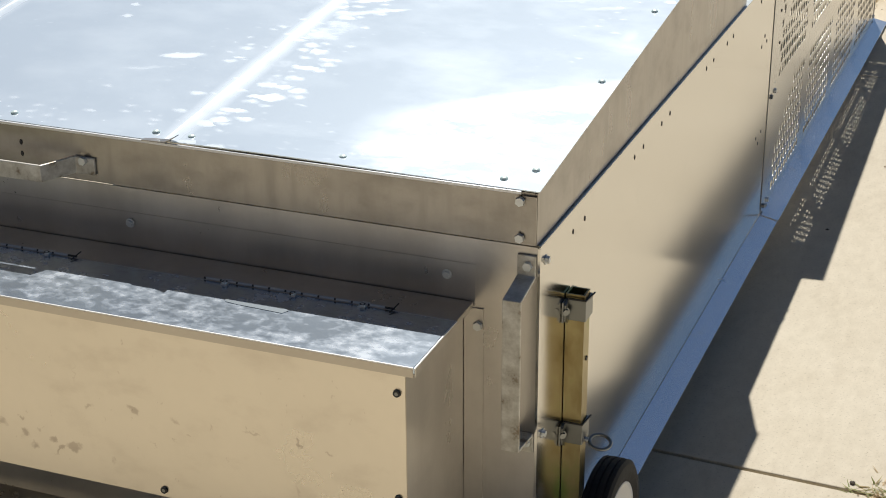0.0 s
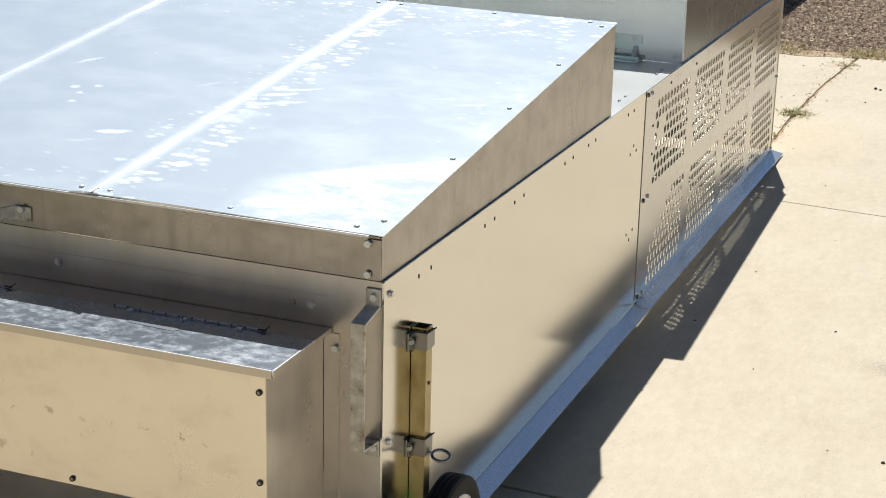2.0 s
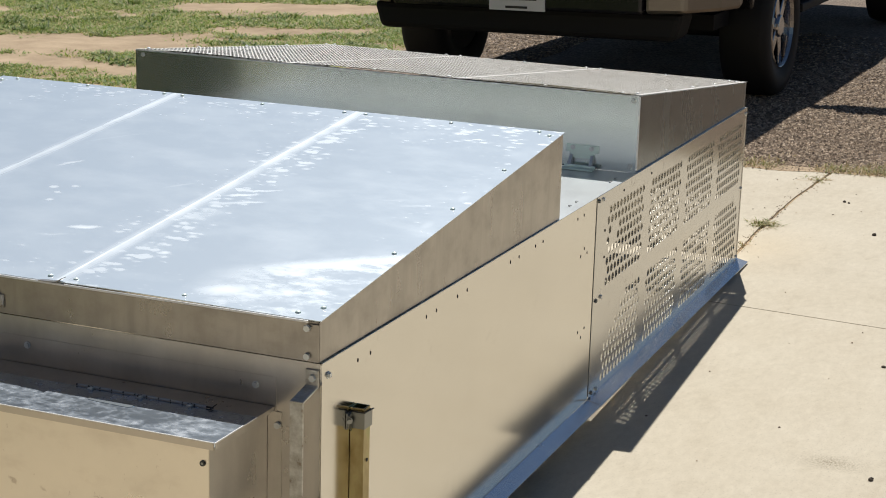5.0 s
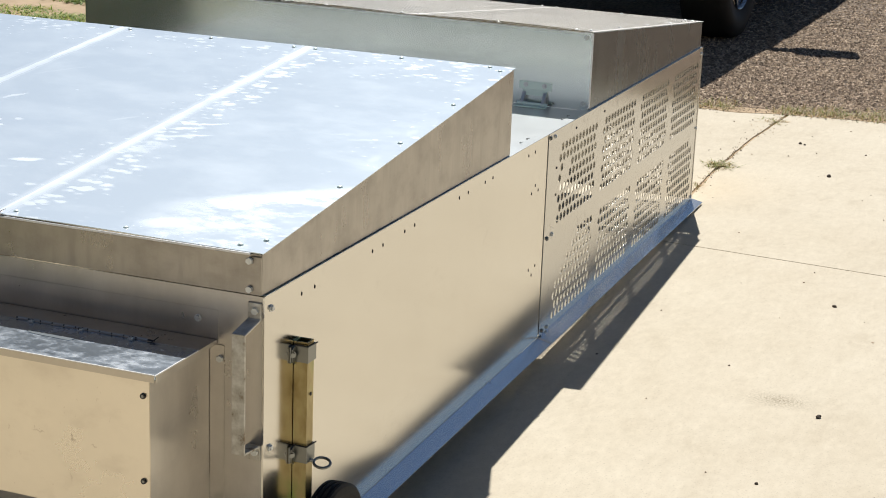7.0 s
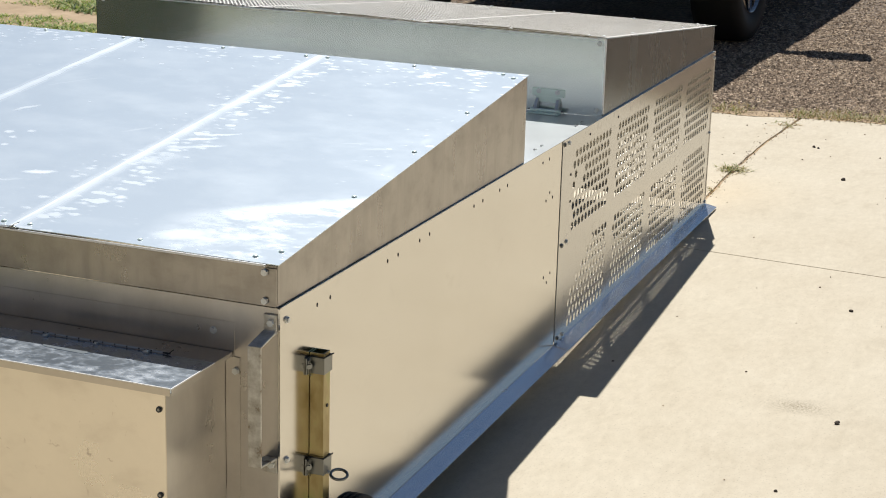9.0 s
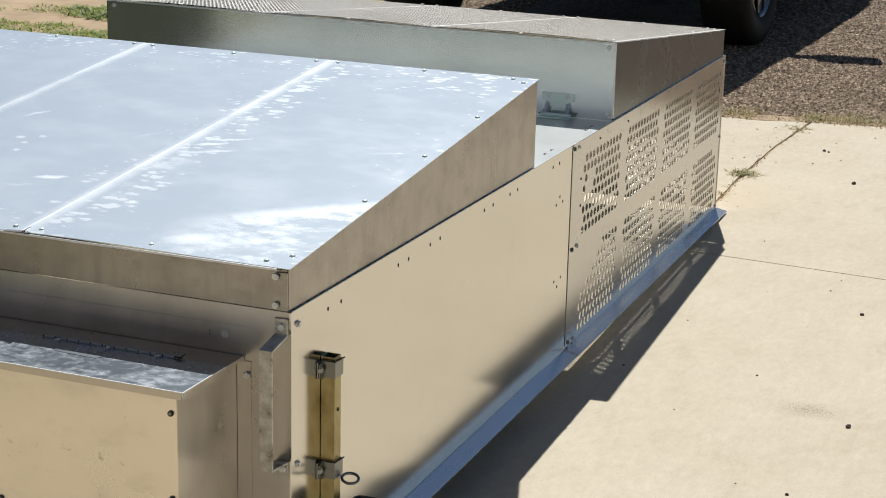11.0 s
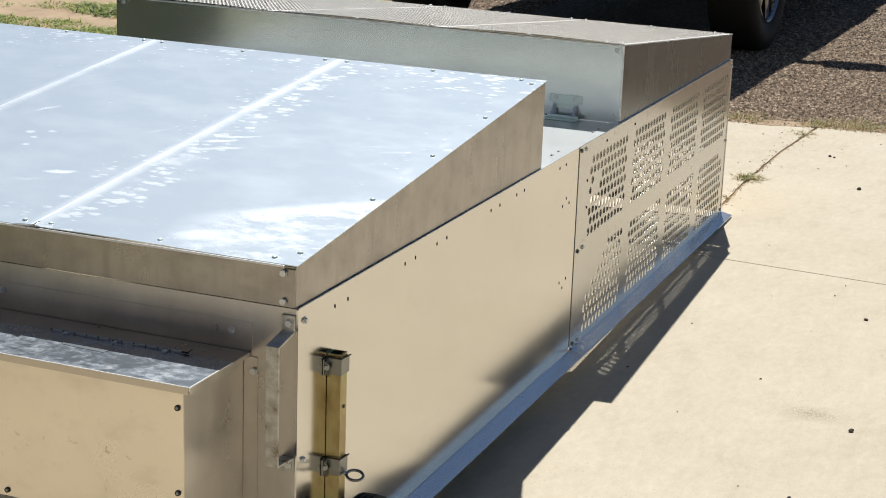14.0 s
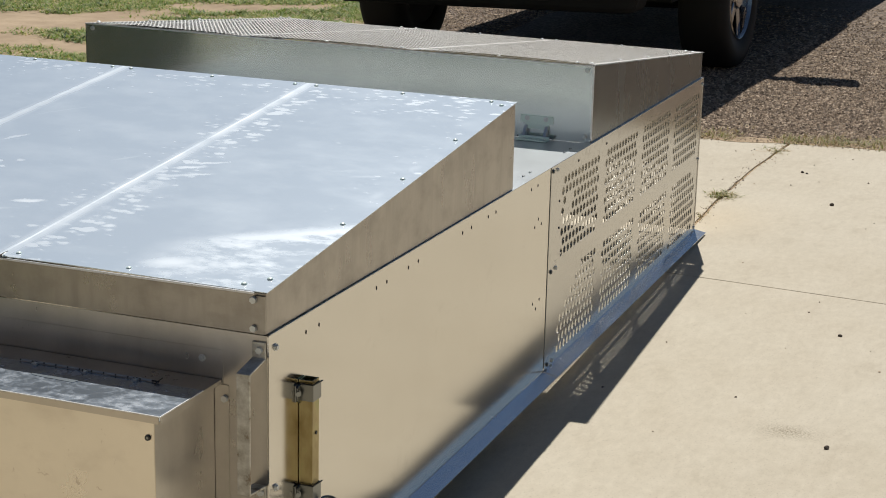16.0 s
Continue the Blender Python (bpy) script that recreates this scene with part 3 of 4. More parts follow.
shore = [(-0.9 + 0.02 * k, EDGE - 0.006 - 0.075 * max(0.0, noise.noise(((-0.9 + 0.02 * k) * 3.1, 4.0, 2.0)) + 0.12) - 0.018 * abs(noise.noise((k * 0.37, 1.0, 6.0)))) for k in range(140)]
bm = bmesh.new()
add_prism(bm, shore + [(x, EDGE + 0.045 + 0.05 * noise.noise((x * 4, 9.0, 1.0))) for x, y in shore[::-1]], 2, -0.012, 0.0012)
creep = new("dirt_strip", bpy.data.meshes.new("dirt_strip"))
bm.to_mesh(creep.data)
bm.free()
creep.data.materials.append(DIRT)
tagged(creep, "reddish dirt crept over the slab edge", "dirt", kind="structure")


def joined(name, verts, faces, material, label, category, kind="stuff"):
    me = bpy.data.meshes.new(name)
    me.from_pydata(verts, [], faces)
    me.materials.append(material)
    ob = new(name, me)
    return tagged(ob, label, category, kind=kind)


OCT = [(1, 0, 0), (0, 1, 0), (-1, 0, 0), (0, -1, 0), (0, 0, 1), (0, 0, -0.6)]
OCT_F = [(0, 1, 4), (1, 2, 4), (2, 3, 4), (3, 0, 4), (1, 0, 5), (2, 1, 5), (3, 2, 5), (0, 3, 5)]


def stones(places, low, high, rnd):
    verts, faces = [], []
    for x, y, z in places:
        s, a, k = rnd.uniform(low, high), rnd.uniform(0, 6.3), len(verts)
        sx, sy, sz = s * rnd.uniform(0.7, 1.3), s * rnd.uniform(0.7, 1.3), s * rnd.uniform(0.35, 0.8)
        for u, v, w in OCT:
            u, v, w = u * sx * rnd.uniform(0.8, 1.2), v * sy * rnd.uniform(0.8, 1.2), w * sz
            verts.append((x + u * math.cos(a) - v * math.sin(a), y + u * math.sin(a) + v * math.cos(a), z + w))
        faces += [tuple(k + i for i in f) for f in OCT_F]
    return verts, faces


rnd = random.Random(5)
spots = []
while len(spots) < 60000:
    y = EDGE + 0.01 + abs(rnd.gauss(0, 2.2))
    x = rnd.uniform(-1.0, 1.15)
    if y < 9.6:
        spots.append((x, y, road_z(x, y) + 0.001))
for k in range(6000):
    x, y = rnd.uniform(-3.2, -2.3), rnd.uniform(7.6, 9.4)
    spots.append((x, y, road_z(x, y) + 0.001))
joined("gravel", *stones(spots, 0.003, 0.0125, rnd), STONE, "loose brown crushed gravel stones", "gravel")
spots = []
for k in range(90):
    if k < 50:
        spots.append((rnd.uniform(-0.4, 1.5), EDGE - 0.05 - abs(rnd.gauss(0, 0.4)), 0.001))
    else:
        spots.append((rnd.uniform(0.05, 1.2), rnd.uniform(0.6, 4.6), 0.001))
for k in range(1500):
    x = rnd.uniform(-0.9, 1.2)
    spots.append((x, EDGE + 0.02 - rnd.gauss(0, 0.030 + 0.03 * max(0.0, noise.noise((x * 3, 0, 1)))), 0.002))
for k in range(170):
    y = rnd.uniform(3.3, 4.78)
    spots.append((crack(y) + rnd.gauss(0, 0.010 if k % 3 else 0.035), y, 0.0005))
joined("grit", *stones(spots, 0.0013, 0.0048, rnd), STONE, "scattered dark grit on the concrete", "grit")
for x, y, s in ((0.7344, 1.388, 0.0065), (0.639, 2.2334, 0.006), (0.3801, 3.7599, 0.0085), (0.1866, 4.2656, 0.0065), (0.2064, 4.251, 0.005), (0.6742, 0.9632, 0.004), (0.3431, 0.5925, 0.0045)):
    bm = bmesh.new()
    bmesh.ops.create_icosphere(bm, subdivisions=2, radius=s)
    for q in bm.verts:
        q.co *= 1 + 0.5 * noise.noise(q.co / s * 0.9 + Vector((x * 9, y, 0)))
        q.co.z *= 0.7
    bm.verts.index_update()
    v, f = [tuple(q.co) for q in bm.verts], [tuple(q.index for q in g.verts) for g in bm.faces]
    bm.free()
    p = joined("pebble", v, f, PEBBLE, "small dark pebble lying on concrete", "pebble", "")
    p["group"] = "pebbles on the driveway"
    p.location = (x, y, s * 0.4)


def tuft(verts, faces, x, y, z, n, height, spread, rnd, width=0.004):
    """Blades of grass bending outwards from one root."""
    for _ in range(n):
        a, lean, h = rnd.uniform(0, 6.3), rnd.uniform(0.15, 1.0) * spread, height * rnd.uniform(0.5, 1.1)
        ca, sa, k = math.cos(a), math.sin(a), len(verts)
        rx, ry = x + rnd.gauss(0, spread * 0.35), y + rnd.gauss(0, spread * 0.35)
        for q, w in ((0.0, 1.0), (0.55, 0.8), (1.0, 0.1)):
            d, up = lean * q ** 1.6, h * (q - 0.25 * q * q * lean / spread)
            for side in (-1, 1):
                verts.append((rx + ca * d - sa * side * width * w, ry + sa * d + ca * side * width * w, z + up))
        faces += [(k, k + 1, k + 3, k + 2), (k + 2, k + 3, k + 5, k + 4)]


# bare spots in the lawn: centre, half widths
BARE = ((-5.461, 7.525, 0.70, 0.30), (-5.934, 7.181, 0.40, 0.17), (-4.945, 6.536, 0.52, 0.13), (-5.461, 6.665, 0.40, 0.13), (-4.472, 6.364, 0.20, 0.12), (-4.73, 8.385, 0.42, 0.14), (-4.257, 8.6, 0.35, 0.12), (-5.418, 9.804, 0.8, 0.24), (-4.644, 9.976, 0.5, 0.2))


def grass_density(x, y):
    d = 0.42 * noise.noise((x * 0.9 + 4, y * 1.5, 0.3)) + 0.45 * noise.noise((x * 2.6, y * 3.3, 4.1)) + 0.25 * noise.noise((x * 7.0, y * 8.0, 1.7)) + 0.13
    for bx, by, hx, hy in BARE:
        d -= 1.1 * math.exp(-((x - bx) / hx) ** 2 - ((y - by) / hy) ** 2)
    return d


verts, faces = [], []
rnd = random.Random(11)
count = 0
while count < 30000:
    x, y = rnd.uniform(-8.4, -3.0), rnd.uniform(5.4, 11.2)
    if grass_density(x, y) + rnd.gauss(0, 0.13) > 0.0 and not (x > -3.35 and y > 5.9):
        tuft(verts, faces, x, y, -0.034, 6, rnd.uniform(0.008, 0.034), 0.075, rnd, 0.005)
        count += 1
joined("grass", verts, faces, GRASS, "patchy green and dry lawn grass growing on dirt", "grass")
verts, faces = [], []
for k in range(900):
    x, y = rnd.uniform(-8.0, -3.2), rnd.uniform(5.8, 11.0)
    if grass_density(x, y) > 0.05 and noise.noise((x * 1.9, y * 1.9, 8.0)) > -0.05:
        tuft(verts, faces, x, y, -0.034, 26, rnd.uniform(0.018, 0.055), 0.12, rnd, 0.007)
for k in range(20000):
    x, y = rnd.uniform(-4.6, -2.13), rnd.uniform(-4.5, 5.4)
    tuft(verts, faces, x, y, -0.032, 6, rnd.uniform(0.04, 0.08), 0.07, rnd, 0.008)
joined("tall_grass", verts, faces, BROADLEAF, "taller clumps of green weeds in the lawn", "grass")


def weed(x, y, n, height, spread, material, label, width=0.003):
    """A small weed: flat sprawling blades round one root, some of them dry."""
    w = thing("weed", pose(x, y, -0.004), label, "weed", "weeds in the joints")
    rw = random.Random(int(x * 100 + y * 10 + 50))
    for k, (mt, share) in enumerate(((material, 0.4), (STRAW, 0.6))):
        v, f = [], []
        tuft(v, f, 0, 0, 0, int(n * share), height * (1.0 if k == 0 else 0.7), spread * (1.0 if k == 0 else 1.2), rw, width)
        me = bpy.data.meshes.new("foliage")
        me.from_pydata(v, [], f)
        tagged(part_mesh("foliage", me, mt, w), kind="stuff")


weed(-0.0344, 3.784, 170, 0.022, 0.055, WEED, "small green weed with dry blades growing in the slab joint", 0.0024)
weed(-0.0387, 3.44, 30, 0.016, 0.03, STRAW, "dry straw weed in the slab joint", 0.0026)
weed(0.0103, 4.6612, 80, 0.014, 0.07, STRAW, "dry brown weed at the end of the joint")
weed(0.3844, 0.5779, 80, 0.014, 0.042, STRAW, "small flat dry weed growing in the slab joint", 0.0020)
verts, faces = [], []
for k in range(900):
    x, y = rnd.uniform(-0.9, 1.2), EDGE - 0.02 + abs(rnd.gauss(0, 0.10))
    if noise.noise((x * 4.5, 2.2, 7)) + rnd.gauss(0, 0.25) > 0.05:
        tuft(verts, faces, x, y, -0.006, 5, rnd.uniform(0.008, 0.034), 0.05, rnd, 0.003)
for k in range(60):
    tuft(verts, faces, rnd.gauss(0.16, 0.12), EDGE + 0.04 + abs(rnd.gauss(0, 0.06)), -0.02, 6, rnd.uniform(0.015, 0.035), 0.06, rnd, 0.003)
for k in range(130):
    y = rnd.uniform(3.354, EDGE)
    tuft(verts, faces, crack(y) + rnd.gauss(0, 0.008), y, -0.012, 3, rnd.uniform(0.010, 0.022), 0.03, rnd, 0.0026)
joined("dry_grass", verts, faces, STRAW, "sparse dry grass along the gravel's edge", "grass")

# a plain wall added out of view behind the camera, to darken the front's reflections
added_wall = thing("wall_added", pose(0, -8.2, 0), "plain dark brown wall added out of view to darken reflections", "wall", kind="structure")
WALL, t_, p_ = mat("dark_backdrop", (0.085, 0.072, 0.058), 0.9)
part("wall", box(-9.0, 9.0, -0.2, 0.0, 0.0, 6.4), WALL, added_wall)

# a hedge added out of view, to darken what the cover's front mirrors
hedge = thing("hedge", pose(-4.45, -0.80, -0.03), "dark green leafy hedge added out of view to darken a reflection", "hedge")
HEDGE = leaf("hedge_leaf", [(0.0, (0.05, 0.075, 0.04)), (1.0, (0.10, 0.145, 0.075))])
hr = random.Random(23)
verts, faces = [], []
for k in range(14000):
    x, y = hr.uniform(-2.2, 2.12), hr.gauss(0, 0.28)
    z = (1.25 + 0.25 * noise.noise((x * 1.7, 0, 2))) * math.sqrt(max(0.05, 1 - (y / 0.9) ** 2)) * hr.uniform(0.02, 1.0) ** 0.9
    u, w = Vector((hr.gauss(0, 1), hr.gauss(0, 1), hr.gauss(0, 1))).normalized() * 0.045, Vector((hr.gauss(0, 1), hr.gauss(0, 1), hr.gauss(0, 1))).normalized() * 0.025
    c = Vector((x, y, z + 0.06))
    n = len(verts)
    verts += [tuple(c - u), tuple(c + w), tuple(c + u), tuple(c - w)]
    faces.append((n, n + 1, n + 2, n + 3))
me = bpy.data.meshes.new("leaves")
me.from_pydata(verts, [], faces)
part_mesh("leaves", me, HEDGE, hedge)
for k in range(9):
    part("stem", cyl((-2.0 + 0.47 * k, hr.uniform(-0.1, 0.1), 0), (hr.uniform(-0.2, 0.2), hr.uniform(-0.2, 0.2), 1), 0.02, 0.8, 8, 0.008), DIRT, hedge)

# ---- coop body ----
W, L, TOP, SPLIT = 1.5635, 3.194, 0.5263, 1.5222
TH = 0.002
coop = thing("chicken_coop", TILT, "bright sheet aluminium chicken coop on wheels, on concrete", "chicken coop")
roof = thing("roof_cover", TILT, "sloping sheet aluminium roof cover with smudged bright sheets", "roof cover")
cover = thing("rear_cover", TILT, "hinged aluminium rear cover with a finely perforated sloping top", "cover")
nest = thing("nest_box", TILT, "tan-toned aluminium nest box with a dirty scuffed front", "nest box")
leg = thing("wheel_leg", TILT, "yellow zinc square tube leg with a black rubber wheel", "wheel leg")
racked += [coop, roof, cover, nest]

side = part("side_panel", box(-TH, 0, 0.0, SPLIT - 0.003, 0.0, TOP), SIDE_AL, coop)
part("top_flange", box(-0.026, -0.0002, 0.004, L - 0.010, TOP + 0.0002, TOP + 0.0010), SUNNY_DECK, coop)
front = part("front_panel", box(-W, -0.003, 0.0, TH, 0.002, TOP), FRONT_AL, coop)
part("corner_edge", box(-0.0028, 0.0006, -0.0012, 0.0012, 0.001, TOP - 0.001), SIDE_AL, coop)
part("left_panel", box(-W, -W + TH, 0.003, L, 0.0, TOP), SIDE_AL, coop)
deck = part("deck", box(-W + 0.003, -0.027, 1.161, 1.9092, TOP - TH - 0.002, TOP - 0.002), SUNNY_DECK, coop)
part("divider", box(-W + 0.004, -0.004, 1.2298, 1.2298 + TH, 0.02, TOP - 0.006), SIDE_AL, coop)
# the skirt: a flange bent outwards along the foot of the front and of each side panel
part("front_skirt", prism([(-0.043, -0.014), (-0.043, -0.016), (0.0, 0.0), (0.0, 0.002)], 0, -W, -0.01), FRONT_AL, coop)
part("skirt", prism([(0.0005, 0.0), (0.0005, -TH), (0.0396, -TH - 0.0085), (0.0396, -0.0085)], 1, 0.172, SPLIT - 0.001), SKIRT_AL, coop)
part("skirt", prism([(0.0005, 0.0015), (0.0005, -0.0005), (0.0413, -0.009), (0.0413, -0.007)], 1, SPLIT - 0.006, L + 0.004), SKIRT_AL, coop)
for y, z in ((0.1402, 0.4945), (0.1926, 0.4936), (0.4446, 0.4954), (0.4945, 0.4954), (0.6029, 0.4971), (0.6545, 0.4979), (0.9056, 0.4997), (0.9598, 0.4997),
             (1.0673, 0.5005), (1.118, 0.5005), (1.3708, 0.5022), (1.4199, 0.5022), (1.4336, 0.4162), (1.4577, 0.3999), (1.407, 0.4008), (1.4121, 0.2064), (1.4637, 0.2055), (1.4371, 0.1875)):
    o = bolt(DARK_HOLE, (0.0002, y, z), (1, 0, 0), side, "slot")
    o.matrix_local = Matrix.Translation((0.0002, y, z)) @ pose(0, 0, 0, 0, 90) @ Matrix.Diagonal((1.15, 0.6, 0.4, 1))
for y, z in ((0.0241, 0.5014), (0.0232, 0.252)):
    bolt(HEX, (0.0, y, z), (1, 0, 0), side)
for y, z in ((1.5755, 0.5126), (1.5876, 0.2563), (1.5884, 0.0086), (3.182, 0.5057), (3.182, 0.2503), (3.182, 0.0103)):
    bolt(HEX, (0.0, y, z), (1, 0, 0), coop)
for y, z in ((1.5377, 0.5151), (1.548, 0.2546), (1.5463, 0.0103)):
    bolt(DULL_HEX, (0.0, y, z), (1, 0, 0), coop)
for y, z in ((1.7553, 0.5031), (2.0184, 0.5031), (1.5996, 0.4274), (1.6039, 0.3569)):
    bolt(DARK_HOLE, (0.0006, y, z), (1, 0, 0), coop, "slot")
for x, y in ((-0.0301, 1.3992), (-0.0301, 1.45), (-0.0301, 1.7286), (-0.031, 1.7828)):
    bolt(PAN, (x, y, TOP - 0.002), (0, 0, 1), deck)
# strips and bolts on the front
part("nest_plate", box(-1.462, -0.0851, -0.0009, -0.0003, 0.43, 0.4911), FRONT_AL, coop)
part("nest_flange", box(-0.1008, -0.0744, -0.0026, -0.0002, 0.086, 0.4309), FRONT_AL, coop)
bolt(HEX, (-0.1238, -0.002, 0.473), (0, -1, 0), front)
bolt(HEX, (-0.59, -0.002, 0.4756), (0, -1, 0), front)
bolt(HEX, (-1.0578, -0.002, 0.4756), (0, -1, 0), front)
bolt(BIG_HEX, (-0.0808, -0.0026, 0.4076), (0, -1, 0), front)


def strap_poly(pts, th):
    """The outline of a flat strap of that thickness bent along a line."""
    out = [[], []]
    v = [Vector(p) for p in pts]
    for i, p in enumerate(v):
        d = [(v[j + 1] - v[j]).normalized() for j in (i - 1, i) if 0 <= j < len(v) - 1]
        nrm = sum(((Vector((-q.y, q.x))) for q in d), Vector((0, 0))).normalized()
        k = th / 2 / max(0.4, nrm.dot(Vector((-d[0].y, d[0].x))))
        out[0].append(tuple(p + nrm * k))
        out[1].append(tuple(p - nrm * k))
    return out[0] + out[1][::-1]


def handle(parent, path, axis, lo, hi, bolts, label):
    h = part("handle", prism(strap_poly(path, 0.0042), axis, lo, hi), GALV, parent, label, bevel=0.0012)
    for p in bolts:
        bolt(BIG_HEX, p, (0, -1, 0), h)
    return h


handle(coop, [(-0.0024, 0.516), (-0.0024, 0.4868), (-0.0585, 0.4756), (-0.0585, 0.2675), (-0.0024, 0.2614), (-0.0024, 0.2356)], 0, -0.0288, -0.0043,
       [(-0.0142, -0.0045, 0.5022), (-0.0133, -0.0045, 0.2511)], "galvanised flat steel pull handle")
handle(roof, [(-0.6381, -0.0024), (-0.6691, -0.0024), (-0.6932, -0.0516), (-0.8987, -0.0516), (-0.9228, -0.0024), (-0.9537, -0.0024)], 2, 0.5388, 0.5633,
       [(-0.6545, -0.0045, 0.559), (-0.9383, -0.0045, 0.559)], "galvanised flat steel lift handle")

# ---- roof cover ----
RY = 1.2423
SLOPE = (0.7313 - 0.6017) / RY


def roof_z(y):
    return 0.5983 + SLOPE * y


XR = -0.0045
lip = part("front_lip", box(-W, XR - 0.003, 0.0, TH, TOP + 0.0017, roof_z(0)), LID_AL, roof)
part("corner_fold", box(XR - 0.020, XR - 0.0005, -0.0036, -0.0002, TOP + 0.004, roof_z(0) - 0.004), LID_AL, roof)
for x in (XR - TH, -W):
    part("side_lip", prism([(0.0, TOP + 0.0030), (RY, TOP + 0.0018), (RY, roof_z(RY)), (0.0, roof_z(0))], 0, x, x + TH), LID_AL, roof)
part("rear_lip", box(-W + 0.003, XR - 0.003, RY - TH, RY, TOP + 0.004, roof_z(RY)), COVER_AL, roof)
for z in (0.5874, 0.5384):
    bolt(BIG_HEX, (-0.0254, -0.0036, z), (0, -1, 0), lip)
for x in (-0.7568, -0.8127, -0.8686):
    for z in (0.5547, 0.5715):
        o = bolt(DARK_HOLE, (x, 0, z), (0, -1, 0), lip, "slot")
        o.matrix_local = Matrix.Translation((x, -0.0002, z - rise(0) * x)) @ pose(0, 0, 0, 90) @ Matrix.Diagonal((0.75, 1.2, 0.4, 1))


def roof_sheet(x0, x1, drop):
    """A sheet lying on the slope; its free edge dips onto the next one and lifts a little at the front."""
    bm = bmesh.new()
    ys = [-0.002] + [RY * i / 60 for i in range(1, 60)] + [RY + 0.003]
    rows = []
    for y in ys:
        xs = [(x0, 0.0), (x0 + 0.02, 0.0)] + [(x0 + (x1 - x0) * k / 8, 0.0) for k in range(1, 8)]
        xs += [(x1 - 0.016, 0.0), (x1 - 0.006 + 0.004 * noise.noise((x0, y * 9, 3)), 0.0), (x1, (-0.0006 + 0.0005 * noise.noise((x0, y * 6, 8))) if drop else 0.0)]
        xs = [(x, dz + (0.0 if drop else 0.0020 * math.exp(-((x + 0.38) / 0.16) ** 2) * max(0.0, 1 - y / 0.07))) for x, dz in xs]
        rows.append([(bm.verts.new((x, y, roof_z(max(0, y)) + 0.0034 + dz)), bm.verts.new((x, y, roof_z(max(0, y)) + 0.0034 + dz - 0.0014))) for x, dz in xs])
    for a, b in zip(rows, rows[1:]):
        for i in range(len(a) - 1):
            bm.faces.new((a[i][0], a[i + 1][0], b[i + 1][0], b[i][0]))
            bm.faces.new((a[i][1], b[i][1], b[i + 1][1], a[i + 1][1]))
        for i in (0, len(a) - 1):
            bm.faces.new((a[i][0], b[i][0], b[i][1], a[i][1]))
    for r in (rows[0], rows[-1]):
        for i in range(len(r) - 1):
            bm.faces.new((r[i][0], r[i][1], r[i + 1][1], r[i + 1][0]))
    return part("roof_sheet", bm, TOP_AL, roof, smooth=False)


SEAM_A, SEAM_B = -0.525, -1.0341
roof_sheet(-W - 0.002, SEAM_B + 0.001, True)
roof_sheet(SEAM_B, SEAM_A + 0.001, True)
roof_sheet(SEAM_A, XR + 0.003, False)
# the rolled upper edge of the front lip, its bright glint in the colour
part("hem", box(-W, XR - 0.020, -0.0058, -0.0021, roof_z(0) - 0.0016, roof_z(0) + 0.0022), GLINT_METAL, roof, bevel=0.0006)
# the sheet's curled front corner at the seam
curl = bmesh.new()
add_prism(curl, strap_poly([(SEAM_A - 0.034, roof_z(0) + 0.0030), (SEAM_A - 0.010, roof_z(0) + 0.0036), (SEAM_A + 0.002, roof_z(0) + 0.0046), (SEAM_A + 0.010, roof_z(0) + 0.0085), (SEAM_A + 0.017, roof_z(0) + 0.0130)], 0.0012), 1, -0.0075, 0.004)
part("curled_edge", curl, LID_AL, roof)
for x, y in ((-0.7783, 0.0215), (-0.5521, 0.0206), (-0.4979, 0.0206), (-0.2761, 0.0206), (-0.0559, 0.0206), (-0.0249, 0.0542), (-0.0258, 0.3457), (-0.0258, 0.6278), (-0.0249, 0.9133), (-0.0249, 1.204),
             (-0.0576, 1.2272), (-0.2769, 1.2264), (-0.4988, 1.2255), (-0.5547, 1.2238), (-0.7783, 1.2238), (-1.0071, 1.2264), (-1.0612, 1.2281), (-1.29, 1.2298), (-1.5067, 1.2281),
             (-1.5385, 1.204), (-1.5385, 0.9133), (-1.5385, 0.6278), (-1.5385, 0.3457), (-1.0071, 0.0206), (-1.0612, 0.0206), (-1.29, 0.0206), (-1.5067, 0.0206)):
    bolt(DOME, (x, y, roof_z(y) + 0.0034), (0, -SLOPE, 1), roof)

# ---- rear cover ----
XC = -0.005
FY0, FY1, FZ0, FZ1 = 1.8817, 3.1837, 0.7327, 0.6089


def cover_z(y):
    return FZ0 + (FZ1 - FZ0) * (y - FY0) / (FY1 - FY0)


cover_front = part("front_lip", box(-W, XC - 0.003, FY0, FY0 + TH, TOP - 0.001, FZ0), COVER_AL, cover)
part("rear_lip", box(-W, XC - 0.003, FY1 - TH, FY1, TOP + 0.006, FZ1), COVER_AL, cover)
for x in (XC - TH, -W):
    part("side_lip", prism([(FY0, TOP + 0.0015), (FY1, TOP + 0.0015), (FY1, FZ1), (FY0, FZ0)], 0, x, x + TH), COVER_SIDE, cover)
for x in (XC - TH - 0.0005, -W + 0.047):
    part("side_flange", prism([(FY0 + 0.004, FZ0 - 0.003), (FY1 - 0.004, FZ1 - 0.003), (FY1 - 0.004, FZ1 - 0.0045), (FY0 + 0.004, FZ0 - 0.0045)], 0, x - 0.045, x), COVER_AL, cover)
# bright strips for the glint on the cover's corner and top edge
part("corner_seam", box(XC - 0.003, XC + 0.001, FY0 - 0.001, FY0 + 0.002, TOP + 0.007, FZ0 - 0.001), GLINT_METAL, cover)
